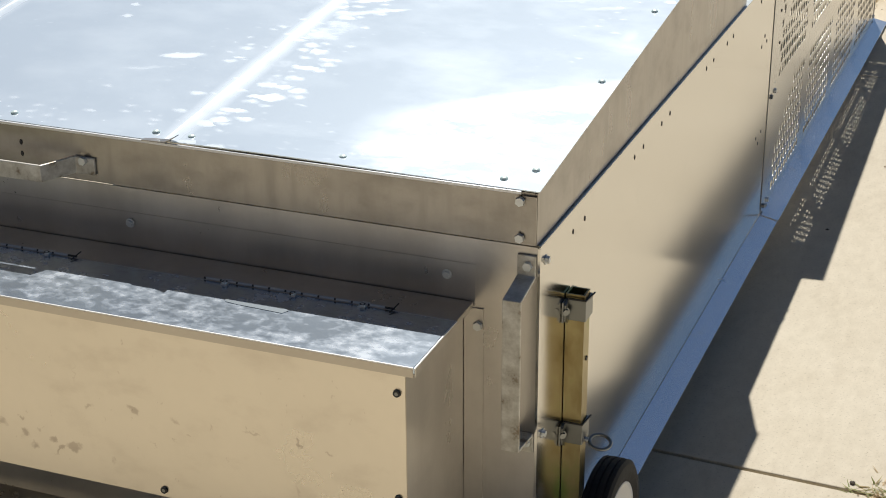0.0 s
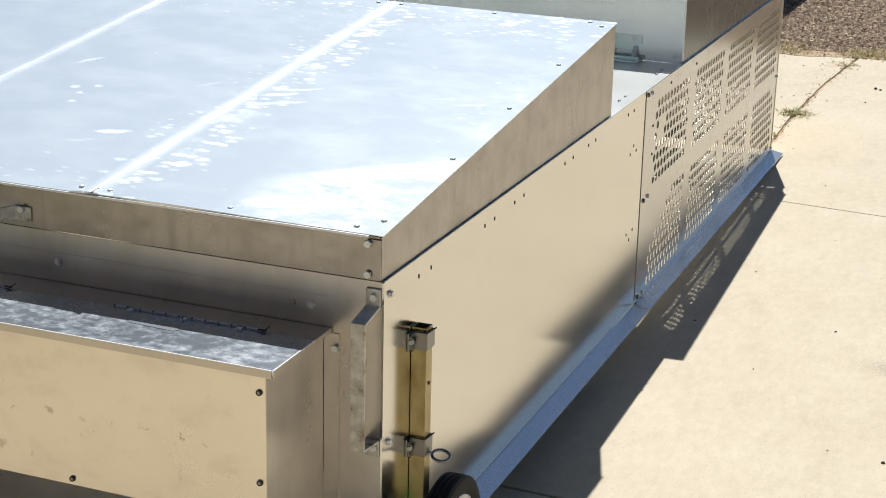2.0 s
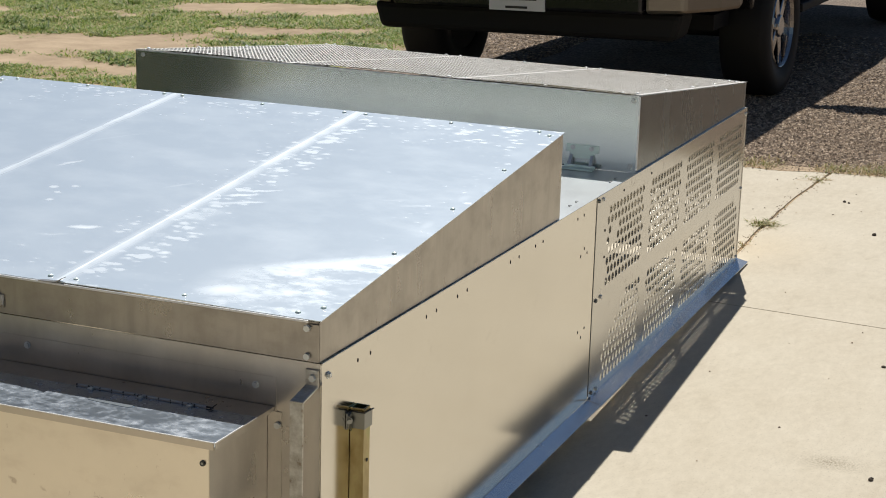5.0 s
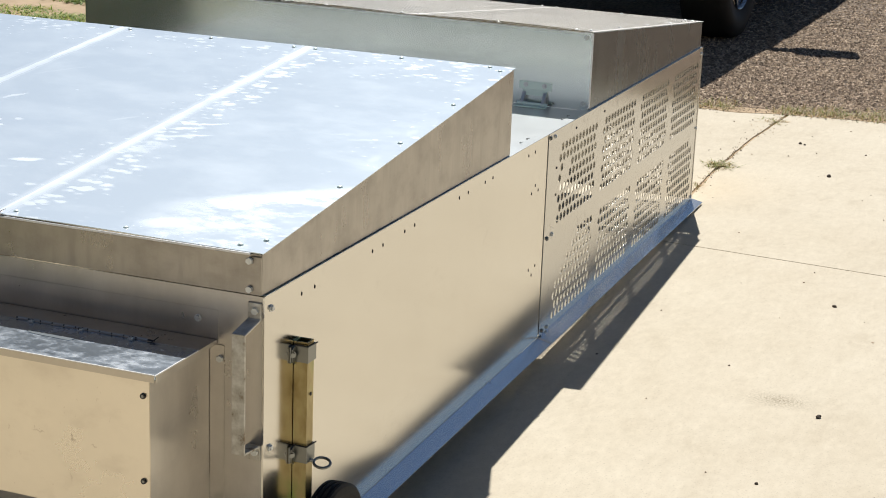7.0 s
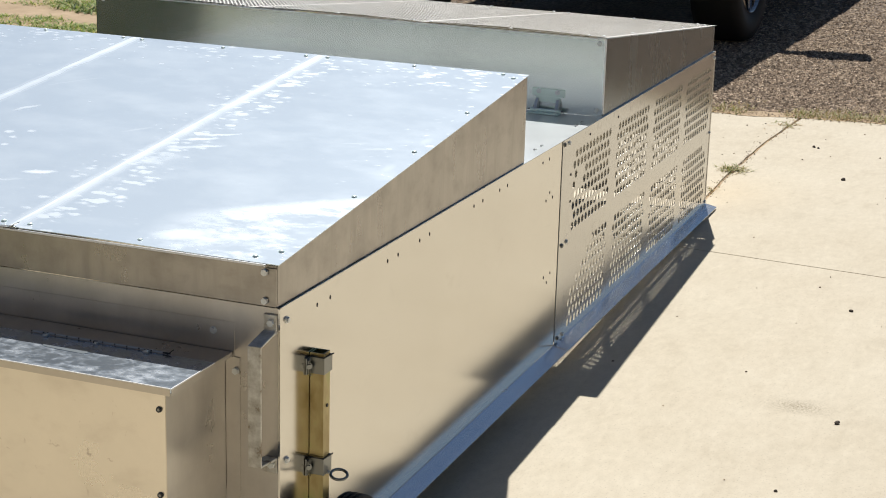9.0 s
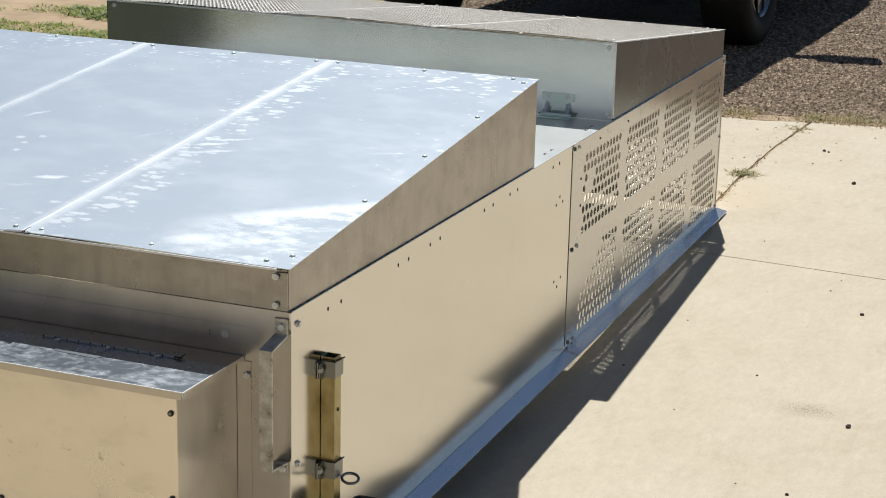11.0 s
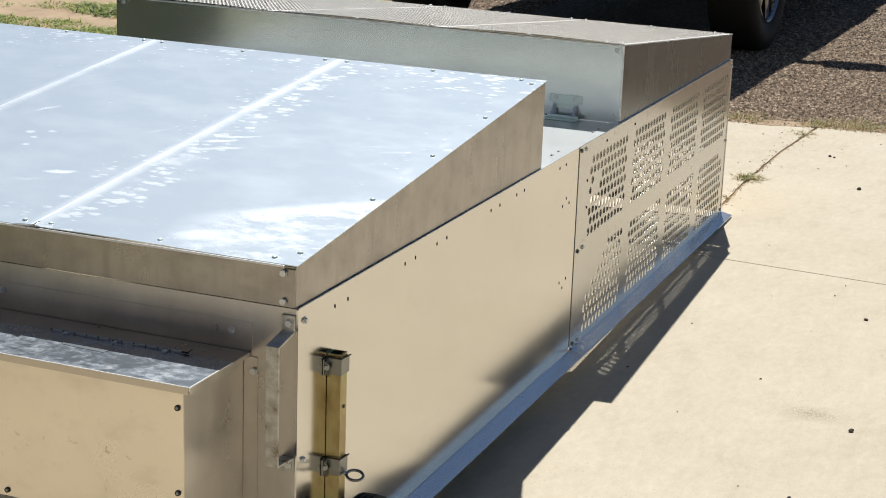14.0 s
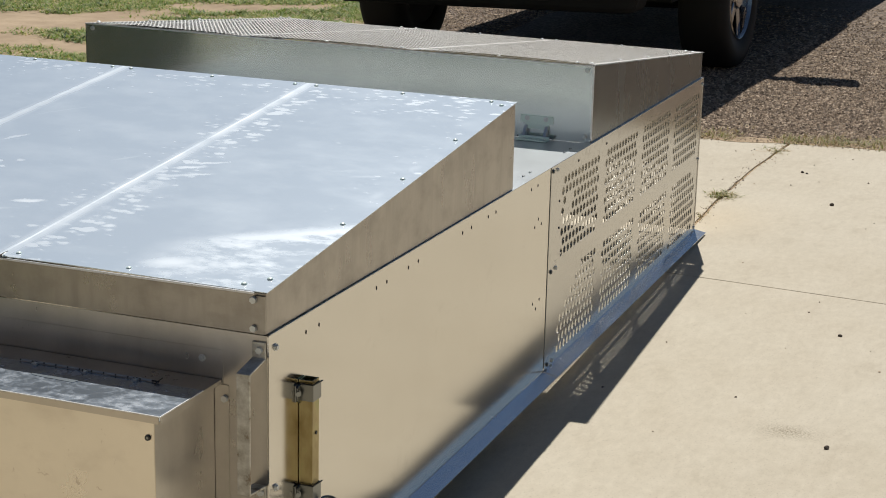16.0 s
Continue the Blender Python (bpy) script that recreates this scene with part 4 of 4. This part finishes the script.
part("hem", box(-W, XC - 0.004, FY0 - 0.0026, FY0 - 0.0005, FZ0 - 0.0024, FZ0 + 0.0006), GLINT_METAL, cover, bevel=0.0005)
for i in range(3):
    w_ = W / 3
    me = perforated("perforated_top", (w_, FY1 - FY0 + 0.006), [(0.0015, w_ - 0.0015, 0.006, FY1 - FY0 - 0.002)], 0.0132, 0.0114, 0.0052, 8,
                    lambda u, v, i=i: (-W + w_ * i + u, FY0 - 0.003 + v, cover_z(FY0 + v) + 0.002 + 0.0012 * i - rise(FY0 + v) * (-W + w_ * i + u)
                                       + 0.004 * math.sin(math.pi * u / w_) * max(0, 1 - v / 0.25)))
    part_mesh("perforated_top", me, MESH_AL, cover)
ROW = (-0.0559, -0.2761, -0.5074, -0.559, -0.7869, -1.0277, -1.0836, -1.3201, -1.5265)
for x, y in [(x, 1.8963) for x in ROW] + [(x, 3.1519) for x in ROW] + [(x, y) for x in (-0.0241, -1.5437) for y in (1.9221, 2.2128, 2.5232, 2.8079, 3.1175)]:
    bolt(GLINT_DOME, (x, y, cover_z(y) + 0.004), (0, 0.09, 1), cover)
bolt(HEX, (-0.0232, FY0, 0.719), (0, -1, 0), cover_front)
bolt(HEX, (-0.0232, FY0, 0.5427), (0, -1, 0), cover_front)
bolt(HEX, (-1.5394, FY0, 0.719), (0, -1, 0), cover_front)


def cover_hinge(x):
    """A pale strap plate on the lip, two bent arms down to a barrel that lies on the deck."""
    h = part("hinge", box(x - 0.0456, x + 0.0456, FY0 - 0.0025, FY0 - 0.0003, 0.5663, 0.5878), PALE, cover, "pale zinc plated strap hinge")
    part("strap", box(x - 0.0344, x + 0.0344, FY0 - 0.0024, FY0 - 0.0004, 0.5504, 0.5659), PALE, h)
    for dx in (-0.0292, 0.0292):
        part("arm", prism([(FY0 - 0.0026, 0.559), (FY0 - 0.0026, 0.5366), (FY0 - 0.012, 0.5285), (FY0 - 0.024, 0.5285), (FY0 - 0.024, 0.5349), (FY0 - 0.008, 0.5607)], 0, x + dx - 0.004, x + dx + 0.004), ZINC, h)
    for dx in (-0.0267, 0.0258):
        bolt(HEX, (x + dx, FY0 - 0.0025, 0.5788), (0, -1, 0), h)
    part("barrel", cyl((x - 0.043, FY0 - 0.021, 0.5319), (1, 0, 0), 0.0042, 0.086, 12), PALE, h)
    part("leaf", box(x - 0.043, x + 0.043, FY0 - 0.048, FY0 - 0.022, TOP - 0.001, TOP + 0.002), PALE, h)
    part("pin", cyl((x - 0.0482, FY0 - 0.021, 0.5319), (1, 0, 0), 0.0022, 0.0963, 8), CLAMP, h)


cover_hinge(-0.1574)
cover_hinge(-1.4061)

# ---- perforated side panel ----
P_BLOCKS = [(0.0895 + 0.3965 * i, 0.0895 + 0.3965 * i + 0.3455, v, v + 0.2137) for v in (0.0147, 0.2737) for i in range(4)]


def solid_spot(b, i, j):
    """Holes left out round the catch and behind the fixing plates."""
    if b == 0:
        return i < {4: 2, 5: 3, 6: 5, 7: 6}.get(j, 0)
    if b == 3:
        return j == 7 and i > 8
    if b == 4:
        return j in (4, 5) and 0 < i < 3
    return False


me = perforated("perforated_panel", (L - SPLIT - 0.003, TOP), P_BLOCKS, 0.0300, 0.0267, 0.0107, 16,
                lambda u, v: (0.0, SPLIT + 0.003 + u, v), solid_spot)
REAR = [(u0, u1, 0.030, 0.220) for u0, u1 in ((0.06, 0.335), (0.56, 0.995), (1.06, 1.495))]
me2 = perforated("rear_panel", (W - 0.006, TOP), REAR, 0.0300, 0.0267, 0.0100, 12,
                 lambda u, v: (-0.003 - u, L - 0.002, v + rise(L) * (0.003 + u)))
part_mesh("rear_panel", me2, PERF_AL, coop)
perf = part_mesh("perforated_panel", me, PERF_AL, coop)
sol = perf.modifiers.new("sheet", "SOLIDIFY")
sol.thickness, sol.offset = 0.0016, 0
part("edge_trim", box(-0.004, 0.0022, L - 0.008, L + 0.001, 0.010, TOP), PERF_AL, coop)
part("edge_trim", box(-0.004, 0.0012, SPLIT - 0.001, SPLIT + 0.0014, 0.008, TOP - 0.001), CLAMP, coop)

# ---- nest box ----
BX, BY, BZ0, BZ1 = -0.1015, -0.1987, 0.1849, 0.4407
NL = -1.462
nfront = part("front_panel", box(NL, BX + 0.0005, BY - 0.001, BY + TH, BZ0, BZ1 - 0.010), BOX_AL, nest)
nside = part("side_panel", box(BX - TH, BX, BY + TH + 0.0005, -0.0032, 0.0989, BZ1 - 0.010), FRONT_AL, nest)
part("side_panel", box(NL - TH, NL, BY + TH + 0.0005, -0.0032, 0.0989, BZ1 - 0.010), FRONT_AL, nest)
part("bottom", box(NL + 0.003, BX - 0.003, BY + 0.02, -0.003, BZ0 + 0.004, BZ0 + 0.006), FRONT_AL, nest)
part("lid_edge", box(NL - 0.012, -0.0886, -0.2038 - 0.0016, -0.2038, BZ1 - 0.0125, BZ1 - 0.0010), EDGE_AL, nest)
part("lid_edge", box(-0.087 - 0.0003, -0.087 + 0.0012, -0.2021, -0.0636, BZ1 - 0.0125, BZ1 - 0.0010), FRONT_AL, nest)
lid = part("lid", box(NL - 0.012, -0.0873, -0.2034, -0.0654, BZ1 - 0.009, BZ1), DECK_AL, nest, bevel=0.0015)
# bright strips painted for the highlight along the lid's bent edges
for p0, way, n_ in (((NL - 0.012, -0.2046, BZ1 - 0.0002), (1, 0, 0), NL * -1 + 0.012 - 0.0885), ((-0.0869, -0.2046, BZ1 - 0.0002), (0, 1, 0), 0.138)):
    hem_end = Vector(p0) + Vector(way) * n_
    part("lid_hem", box(p0[0] - 0.0004, max(hem_end.x, p0[0] + 0.0014), p0[1] - 0.0006, max(hem_end.y, p0[1] + 0.0012), BZ1 - 0.0012, BZ1 + 0.0006), GLINT_METAL, nest)
part("back_rail", box(NL - 0.012, -0.0873, -0.0641, -0.003, BZ1 - 0.009, BZ1 - 0.0006), FRONT_AL, nest, bevel=0.001)
for x, z in ((-0.1114, 0.4012), (-0.1118, 0.255), (-0.1307, 0.1922), (-0.4446, 0.1956), (-0.7654, 0.1956), (-1.0922, 0.1956), (-1.4448, 0.4012), (-1.4448, 0.255)):
    bolt(SOCKET, (x, BY - 0.0008, z), (0, -1, 0), nfront)
for y, z in ((-0.0439, 0.1393), (-0.1496, 0.1582)):
    bolt(HEX, (BX, y, z), (1, 0, 0), nside)


def lid_hinge(x0, x1):
    """A knuckled hinge on a bare pin, with small wire-bent tabs."""
    y, z, n = -0.0649, BZ1 + 0.0022, 11
    h = part("hinge", cyl((x0 - 0.002, y, z), (1, 0, 0), 0.0015, x1 - x0 + 0.014, 8), DARK, nest, "zinc plated knuckle hinge")
    step = (x1 - x0) / n
    for i in range(n):
        part("knuckle", cyl((x0 + i * step + 0.0015, y, z), (1, 0, 0), 0.0022, step - 0.003, 10), HINGE, h)
    for q in (0.12, 0.5, 0.88):
        x = x0 + (x1 - x0) * q
        part("tab", box(x - 0.005, x + 0.005, y - 0.009, y - 0.001, BZ1 + 0.0002, BZ1 + 0.0020), ZINC, h)
        part("tab", box(x - 0.005, x + 0.005, y + 0.001, y + 0.009, BZ1 - 0.0004, BZ1 + 0.0015), ZINC, h)
        bolt(PAN, (x + 0.001, y - 0.006, BZ1 + 0.0018), (0, 0, 1), h)
    part("cotter_pin", cyl((x1 + 0.009, y - 0.010, z - 0.001), (0.25, 1, 0.28), 0.0009, 0.020, 6), DARK, h)


lid_hinge(-0.4412, -0.1823)
lid_hinge(-0.9245, -0.651)
lid_hinge(-1.376, -1.118)
tape = bmesh.new()
add_prism(tape, [(-0.387, -0.1109), (-0.3027, -0.1105), (-0.295, -0.1135), (-0.3001, -0.1238), (-0.3268, -0.1221), (-0.3655, -0.1204), (-0.3836, -0.1178)], 2, BZ1 + 0.0002, BZ1 + 0.0007)
part("tape_mark", tape, TAPE, nest)

# ---- wheel leg ----
TX0, TX1, TY0, TY1 = 0.0010, 0.0271, 0.1109, 0.1363
bm = bmesh.new()
loops = []
for inset, z in ((0.0, 0.0), (0.0, 0.4175), (0.0026, 0.4175), (0.0026, 0.0)):
    loops.append([bm.verts.new((x, y, z)) for x, y in ((TX0 + inset, TY0 + inset), (TX1 - inset, TY0 + inset), (TX1 - inset, TY1 - inset), (TX0 + inset, TY1 - inset))])
for a, b in zip(loops, loops[1:] + loops[:1]):
    for k in range(4):
        bm.faces.new((a[k], a[(k + 1) % 4], b[(k + 1) % 4], b[k]))
tube = part("tube", bm, YELLOW, leg, "yellow zinc plated square steel tube")
bolt(DARK_HOLE, (TX1, 0.1247, 0.3199), (1, 0, 0), tube, "pin_hole")


def clamp(z0, z1):
    """A strap bent round the tube, its two feet bolted to the side."""
    t = 0.0026
    path = [(0.0019, TY0 - 0.017), (0.0019, TY0 - t / 2 - 0.001), (TX1 + t / 2 + 0.0005, TY0 - t / 2 - 0.001), (TX1 + t / 2 + 0.0005, TY1 + t / 2 + 0.001), (0.0019, TY1 + t / 2 + 0.001), (0.0019, TY1 + 0.017)]
    c = part("clamp", prism(strap_poly(path, t), 2, z0, z1), CLAMP, leg, "dull zinc plated strap clamp", bevel=0.0008)
    bolt(DULL_HEX, (0.0034, TY0 - 0.011, (z0 + z1) / 2), (0.6, -0.8, 0), c)
    part("ear", prism([(TY0 - 0.004, z0 - 0.005), (TY0 - 0.014, z0 + 0.002), (TY0 - 0.014, z1 - 0.005), (TY0 - 0.004, z1)], 0, 0.0034, 0.0058), CLAMP, c)
    return c


clamp(0.3810, 0.4110)
clamp(0.1944, 0.2253)
# the band's upper lip, bent outwards over each clamp
for z in (0.4114, 0.2258):
    part("clamp_lip", prism(strap_poly([(0.004, TY0 - 0.004), (TX1 + 0.003, TY0 - 0.004), (TX1 + 0.006, TY1 + 0.002)], 0.002), 2, z, z + 0.0018), DARK, leg)
bm = bmesh.new()
R1, R2, N1, N2 = 0.0148, 0.0026, 28, 8
ring = [[bm.verts.new(((R1 + R2 * math.cos(b)) * math.cos(a), (R1 + R2 * math.cos(b)) * math.sin(a), R2 * math.sin(b))) for b in [2 * math.pi * j / N2 for j in range(N2)]] for a in [2 * math.pi * i / N1 for i in range(N1)]]
for i in range(N1):
    for j in range(N2):
        bm.faces.new((ring[i][j], ring[(i + 1) % N1][j], ring[(i + 1) % N1][(j + 1) % N2], ring[i][(j + 1) % N2]))
for v in bm.verts:
    v.co = pose(0.0499, 0.129, 0.1926, 12, 10) @ v.co
part("pull_ring", bm, CLAMP, leg, "dull zinc wire ring of the locking pin", smooth=True)
part("locking_pin", cyl((-0.003, 0.1247, 0.1961), (1, 0, -0.02), 0.0034, 0.038, 10), ZINC, leg)

# the wheel and its axle
WR, WC = 0.1155, (0.0550, 0.1545, 0.0250)
tread = [(WR - 0.0005, -0.0165), (WR - 0.0005, -0.0115), (WR - 0.0030, -0.0110), (WR - 0.0030, -0.0085), (WR, -0.0080), (WR, -0.0020), (WR - 0.0030, -0.0015), (WR - 0.0030, 0.0015),
         (WR, 0.0020), (WR, 0.0080), (WR - 0.0030, 0.0085), (WR - 0.0030, 0.0110), (WR - 0.0005, 0.0115), (WR - 0.0005, 0.0165)]
bm = lathe([(WR - 0.034, -0.017), (WR - 0.018, -0.0215), (WR - 0.006, -0.0200)] + tread + [(WR - 0.006, 0.0200), (WR - 0.018, 0.0215), (WR - 0.034, 0.017)], 56)
for v in bm.verts:
    v.co += Vector(WC)
wheel = part("wheel", bm, RUBBER, leg, "black ribbed rubber tyre", smooth=False)
bm = lathe([(0.017, -0.020), (0.021, 0.012), (0.040, 0.004), (0.066, 0.008), (0.077, 0.016), (WR - 0.032, 0.0185), (WR - 0.032, -0.015), (0.07, -0.010), (0.04, -0.010)], 48)
for v in bm.verts:
    v.co += Vector(WC)
part("rim", bm, WHITE, wheel, "white painted rim", smooth=True)
part("hub", cyl((WC[0] - 0.026, WC[1], WC[2]), (1, 0, 0), 0.013, 0.048, 20), ZINC, wheel)
part("axle", cyl((0.012, WC[1], WC[2]), (1, 0, 0), 0.007, WC[0] + 0.014, 12), ZINC, leg)
part("axle_arm", box(TX0, TX1, TY0 + 0.002, WC[1] + 0.018, WC[2] - 0.02, WC[2] + 0.018), YELLOW, leg)

# ---- truck ----
truck = thing("pickup_truck", pose(-1.685, 6.80, -0.012, 0, 0, -3.0), "black pickup truck parked on gravel, its front in shade", "truck")
part("hood", prism([(-1.00, 0.78), (-1.04, 1.00), (-0.90, 1.12), (0.55, 1.20), (0.55, 0.72)], 0, -0.98, 0.98), BLACK_PAINT, truck, bevel=0.05)
part("frame", box(-0.55, 0.55, -0.6, 4.9, 0.42, 0.62), BLACK_PLASTIC, truck)
part("grille", box(-0.62, 0.62, -1.06, -1.00, 0.80, 1.04), BLACK_PLASTIC, truck)
for i in range(5):
    part("grille_bar", box(-0.60, 0.60, -1.075, -1.055, 0.82 + 0.05 * i, 0.838 + 0.05 * i), CHROME, truck)
for sx in (-1, 1):
    x = sorted((sx * 0.66, sx * 0.95))
    part("headlight", box(x[0], x[1], -1.05, -0.98, 0.84, 1.02), LAMP, truck, bevel=0.02)
    # fender with a round arch over the wheel
    arch = [(-0.92, 0.66), (-0.92, 1.06), (0.56, 1.15), (0.56, 0.50), (0.48, 0.50)] + [(0.46 * math.cos(a), 0.40 + 0.46 * math.sin(a)) for a in [math.pi * k / 12 for k in range(1, 12)]] + [(-0.48, 0.58)]
    xs = sorted((sx * 0.90, sx * 1.06))
    part("fender", prism(arch, 0, xs[0], xs[1]), BLACK_PAINT, truck, bevel=0.015)
    part("door", box(min(sx * 1.01, sx * 1.05), max(sx * 1.01, sx * 1.05), 0.58, 2.75, 0.52, 1.22), BLACK_PAINT, truck, bevel=0.015)
    part("running_board", box(min(sx * 0.90, sx * 1.06), max(sx * 0.90, sx * 1.06), 0.60, 2.75, 0.40, 0.45), BLACK_PLASTIC, truck, bevel=0.01)
    m_ = part("mirror", box(min(sx * 1.18, sx * 1.52), max(sx * 1.18, sx * 1.52), 0.58, 0.66, 1.06, 1.33), BLACK_PLASTIC, truck, bevel=0.03)
    part("mirror_arm", box(min(sx * 1.03, sx * 1.19), max(sx * 1.03, sx * 1.19), 0.59, 0.64, 1.10, 1.20), BLACK_PLASTIC, m_)
    part("bumper_end", prism([(sx * 0.70, -1.12), (sx * 0.70, -1.00), (sx * 1.04, -0.58), (sx * 1.06, -0.70), (sx * 1.01, -0.86), (sx * 0.88, -1.05)], 2, 0.555, 0.79), DULL, truck, "dull metal bumper corner", bevel=0.02)
    for y in (0.10, 3.75):
        bm = lathe([(0.236, -0.120), (0.33, -0.138), (0.385, -0.125), (0.40, -0.09), (0.403, 0.0), (0.40, 0.09), (0.385, 0.125), (0.33, 0.138), (0.236, 0.120)], 48)
        w = part("wheel", bm, RUBBER, truck, "black truck tyre", smooth=True)
        w.location = (sx * 0.955, y, 0.382)
        w.scale = (1.0, 0.955, 0.955)
        bm = lathe([(0.235, 0.127), (0.238, 0.112), (0.222, 0.075), (0.222, -0.11), (0.238, -0.118)], 40)
        r = part("rim", bm, CHROME, w, "chrome rim", smooth=True)
        bm = bmesh.new()
        add_cyl(bm, (0.055, 0, 0), (1, 0, 0), 0.085, 0.06, 24, 0.06)
        for k in range(6):
            a = math.pi * k / 3 + 0.3
            b = bmesh.new()
            add_box(b, 0.066, 0.100, -0.034, 0.034, 0.05, 0.229)
            for v in b.verts:
                v.co = Matrix.Rotation(a, 4, "X") @ v.co
            tmp = bpy.data.meshes.new("spoke")
            b.to_mesh(tmp)
            b.free()
            bm.from_mesh(tmp)
        sp = part("spokes", bm, CHROME, w, "chrome six-spoke wheel", bevel=0.006)
        part("wheel_back", cyl((-0.115, 0, 0), (1, 0, 0), 0.237, 0.02, 32), BLACK_PLASTIC, w)
        part("brake_disc", cyl((0.0, 0, 0), (1, 0, 0), 0.21, 0.03, 28), DARK, w)
        if sx < 0:
            w.rotation_euler = (0, 0, math.pi)
part("bumper", prism([(-0.69, 0.55), (0.69, 0.55), (0.69, 0.79), (-0.69, 0.79)], 1, -1.13, -1.00), BLACK_PAINT, truck, bevel=0.02)
part("valance", prism([(-0.82, 0.41), (0.82, 0.41), (0.86, 0.55), (-0.86, 0.55)], 1, -1.02, -0.80), BLACK_PLASTIC, truck, bevel=0.03)
part("axle", cyl((-0.85, 0, 0.38), (1, 0, 0), 0.06, 1.7, 16), BLACK_PLASTIC, truck)
plate = part("licence_plate", box(-0.125, 0.180, -1.142, -1.135, 0.548, 0.701), PLATE, truck, "white licence plate with dark bars")
for x0, x1, z0, z1 in ((-0.085, 0.135, 0.601, 0.661), (-0.035, 0.085, 0.559, 0.571)):
    part("plate_bar", box(x0, x1, -1.1435, -1.1422, z0, z1), DARK, plate)
# flat plate added beneath the truck to keep sky light off the gravel
part("underbody_blocker", box(-0.88, 0.88, -0.55, 4.7, 0.42, 0.50), BLACK_PLASTIC, truck)
cab = part("cab", prism([(0.50, 1.18), (1.05, 1.78), (1.30, 1.86), (2.55, 1.86), (2.80, 1.22), (2.80, 0.60), (0.50, 0.60)], 0, -0.92, 0.92), BLACK_PAINT, truck, bevel=0.04)
part("windscreen", prism([(0.535, 1.235), (1.035, 1.765), (1.028, 1.772), (0.528, 1.242)], 0, -0.80, 0.80), GLASS, truck)
for sx in (-1, 1):
    part("side_window", prism([(0.80, 1.25), (1.15, 1.74), (2.50, 1.76), (2.68, 1.25)], 0, min(sx * 0.915, sx * 0.926), max(sx * 0.915, sx * 0.926)), GLASS, truck)
    part("bed_side", box(min(sx * 0.94, sx * 1.0), max(sx * 0.94, sx * 1.0), 2.83, 5.0, 0.62, 1.25), BLACK_PAINT, truck, bevel=0.02)
part("bed_floor", box(-0.94, 0.94, 2.83, 5.0, 0.66, 0.72), BLACK_PAINT, truck)
part("tailgate", box(-0.94, 0.94, 4.94, 5.0, 0.64, 1.25), BLACK_PAINT, truck)
# the cab leans in towards its roof
for ob in truck.children:
    if ob.name.split(".")[0] in ("cab", "windscreen", "side_window"):
        for v in ob.data.vertices:
            v.co.x *= 1 - 0.30 * max(0.0, v.co.z - 1.22)
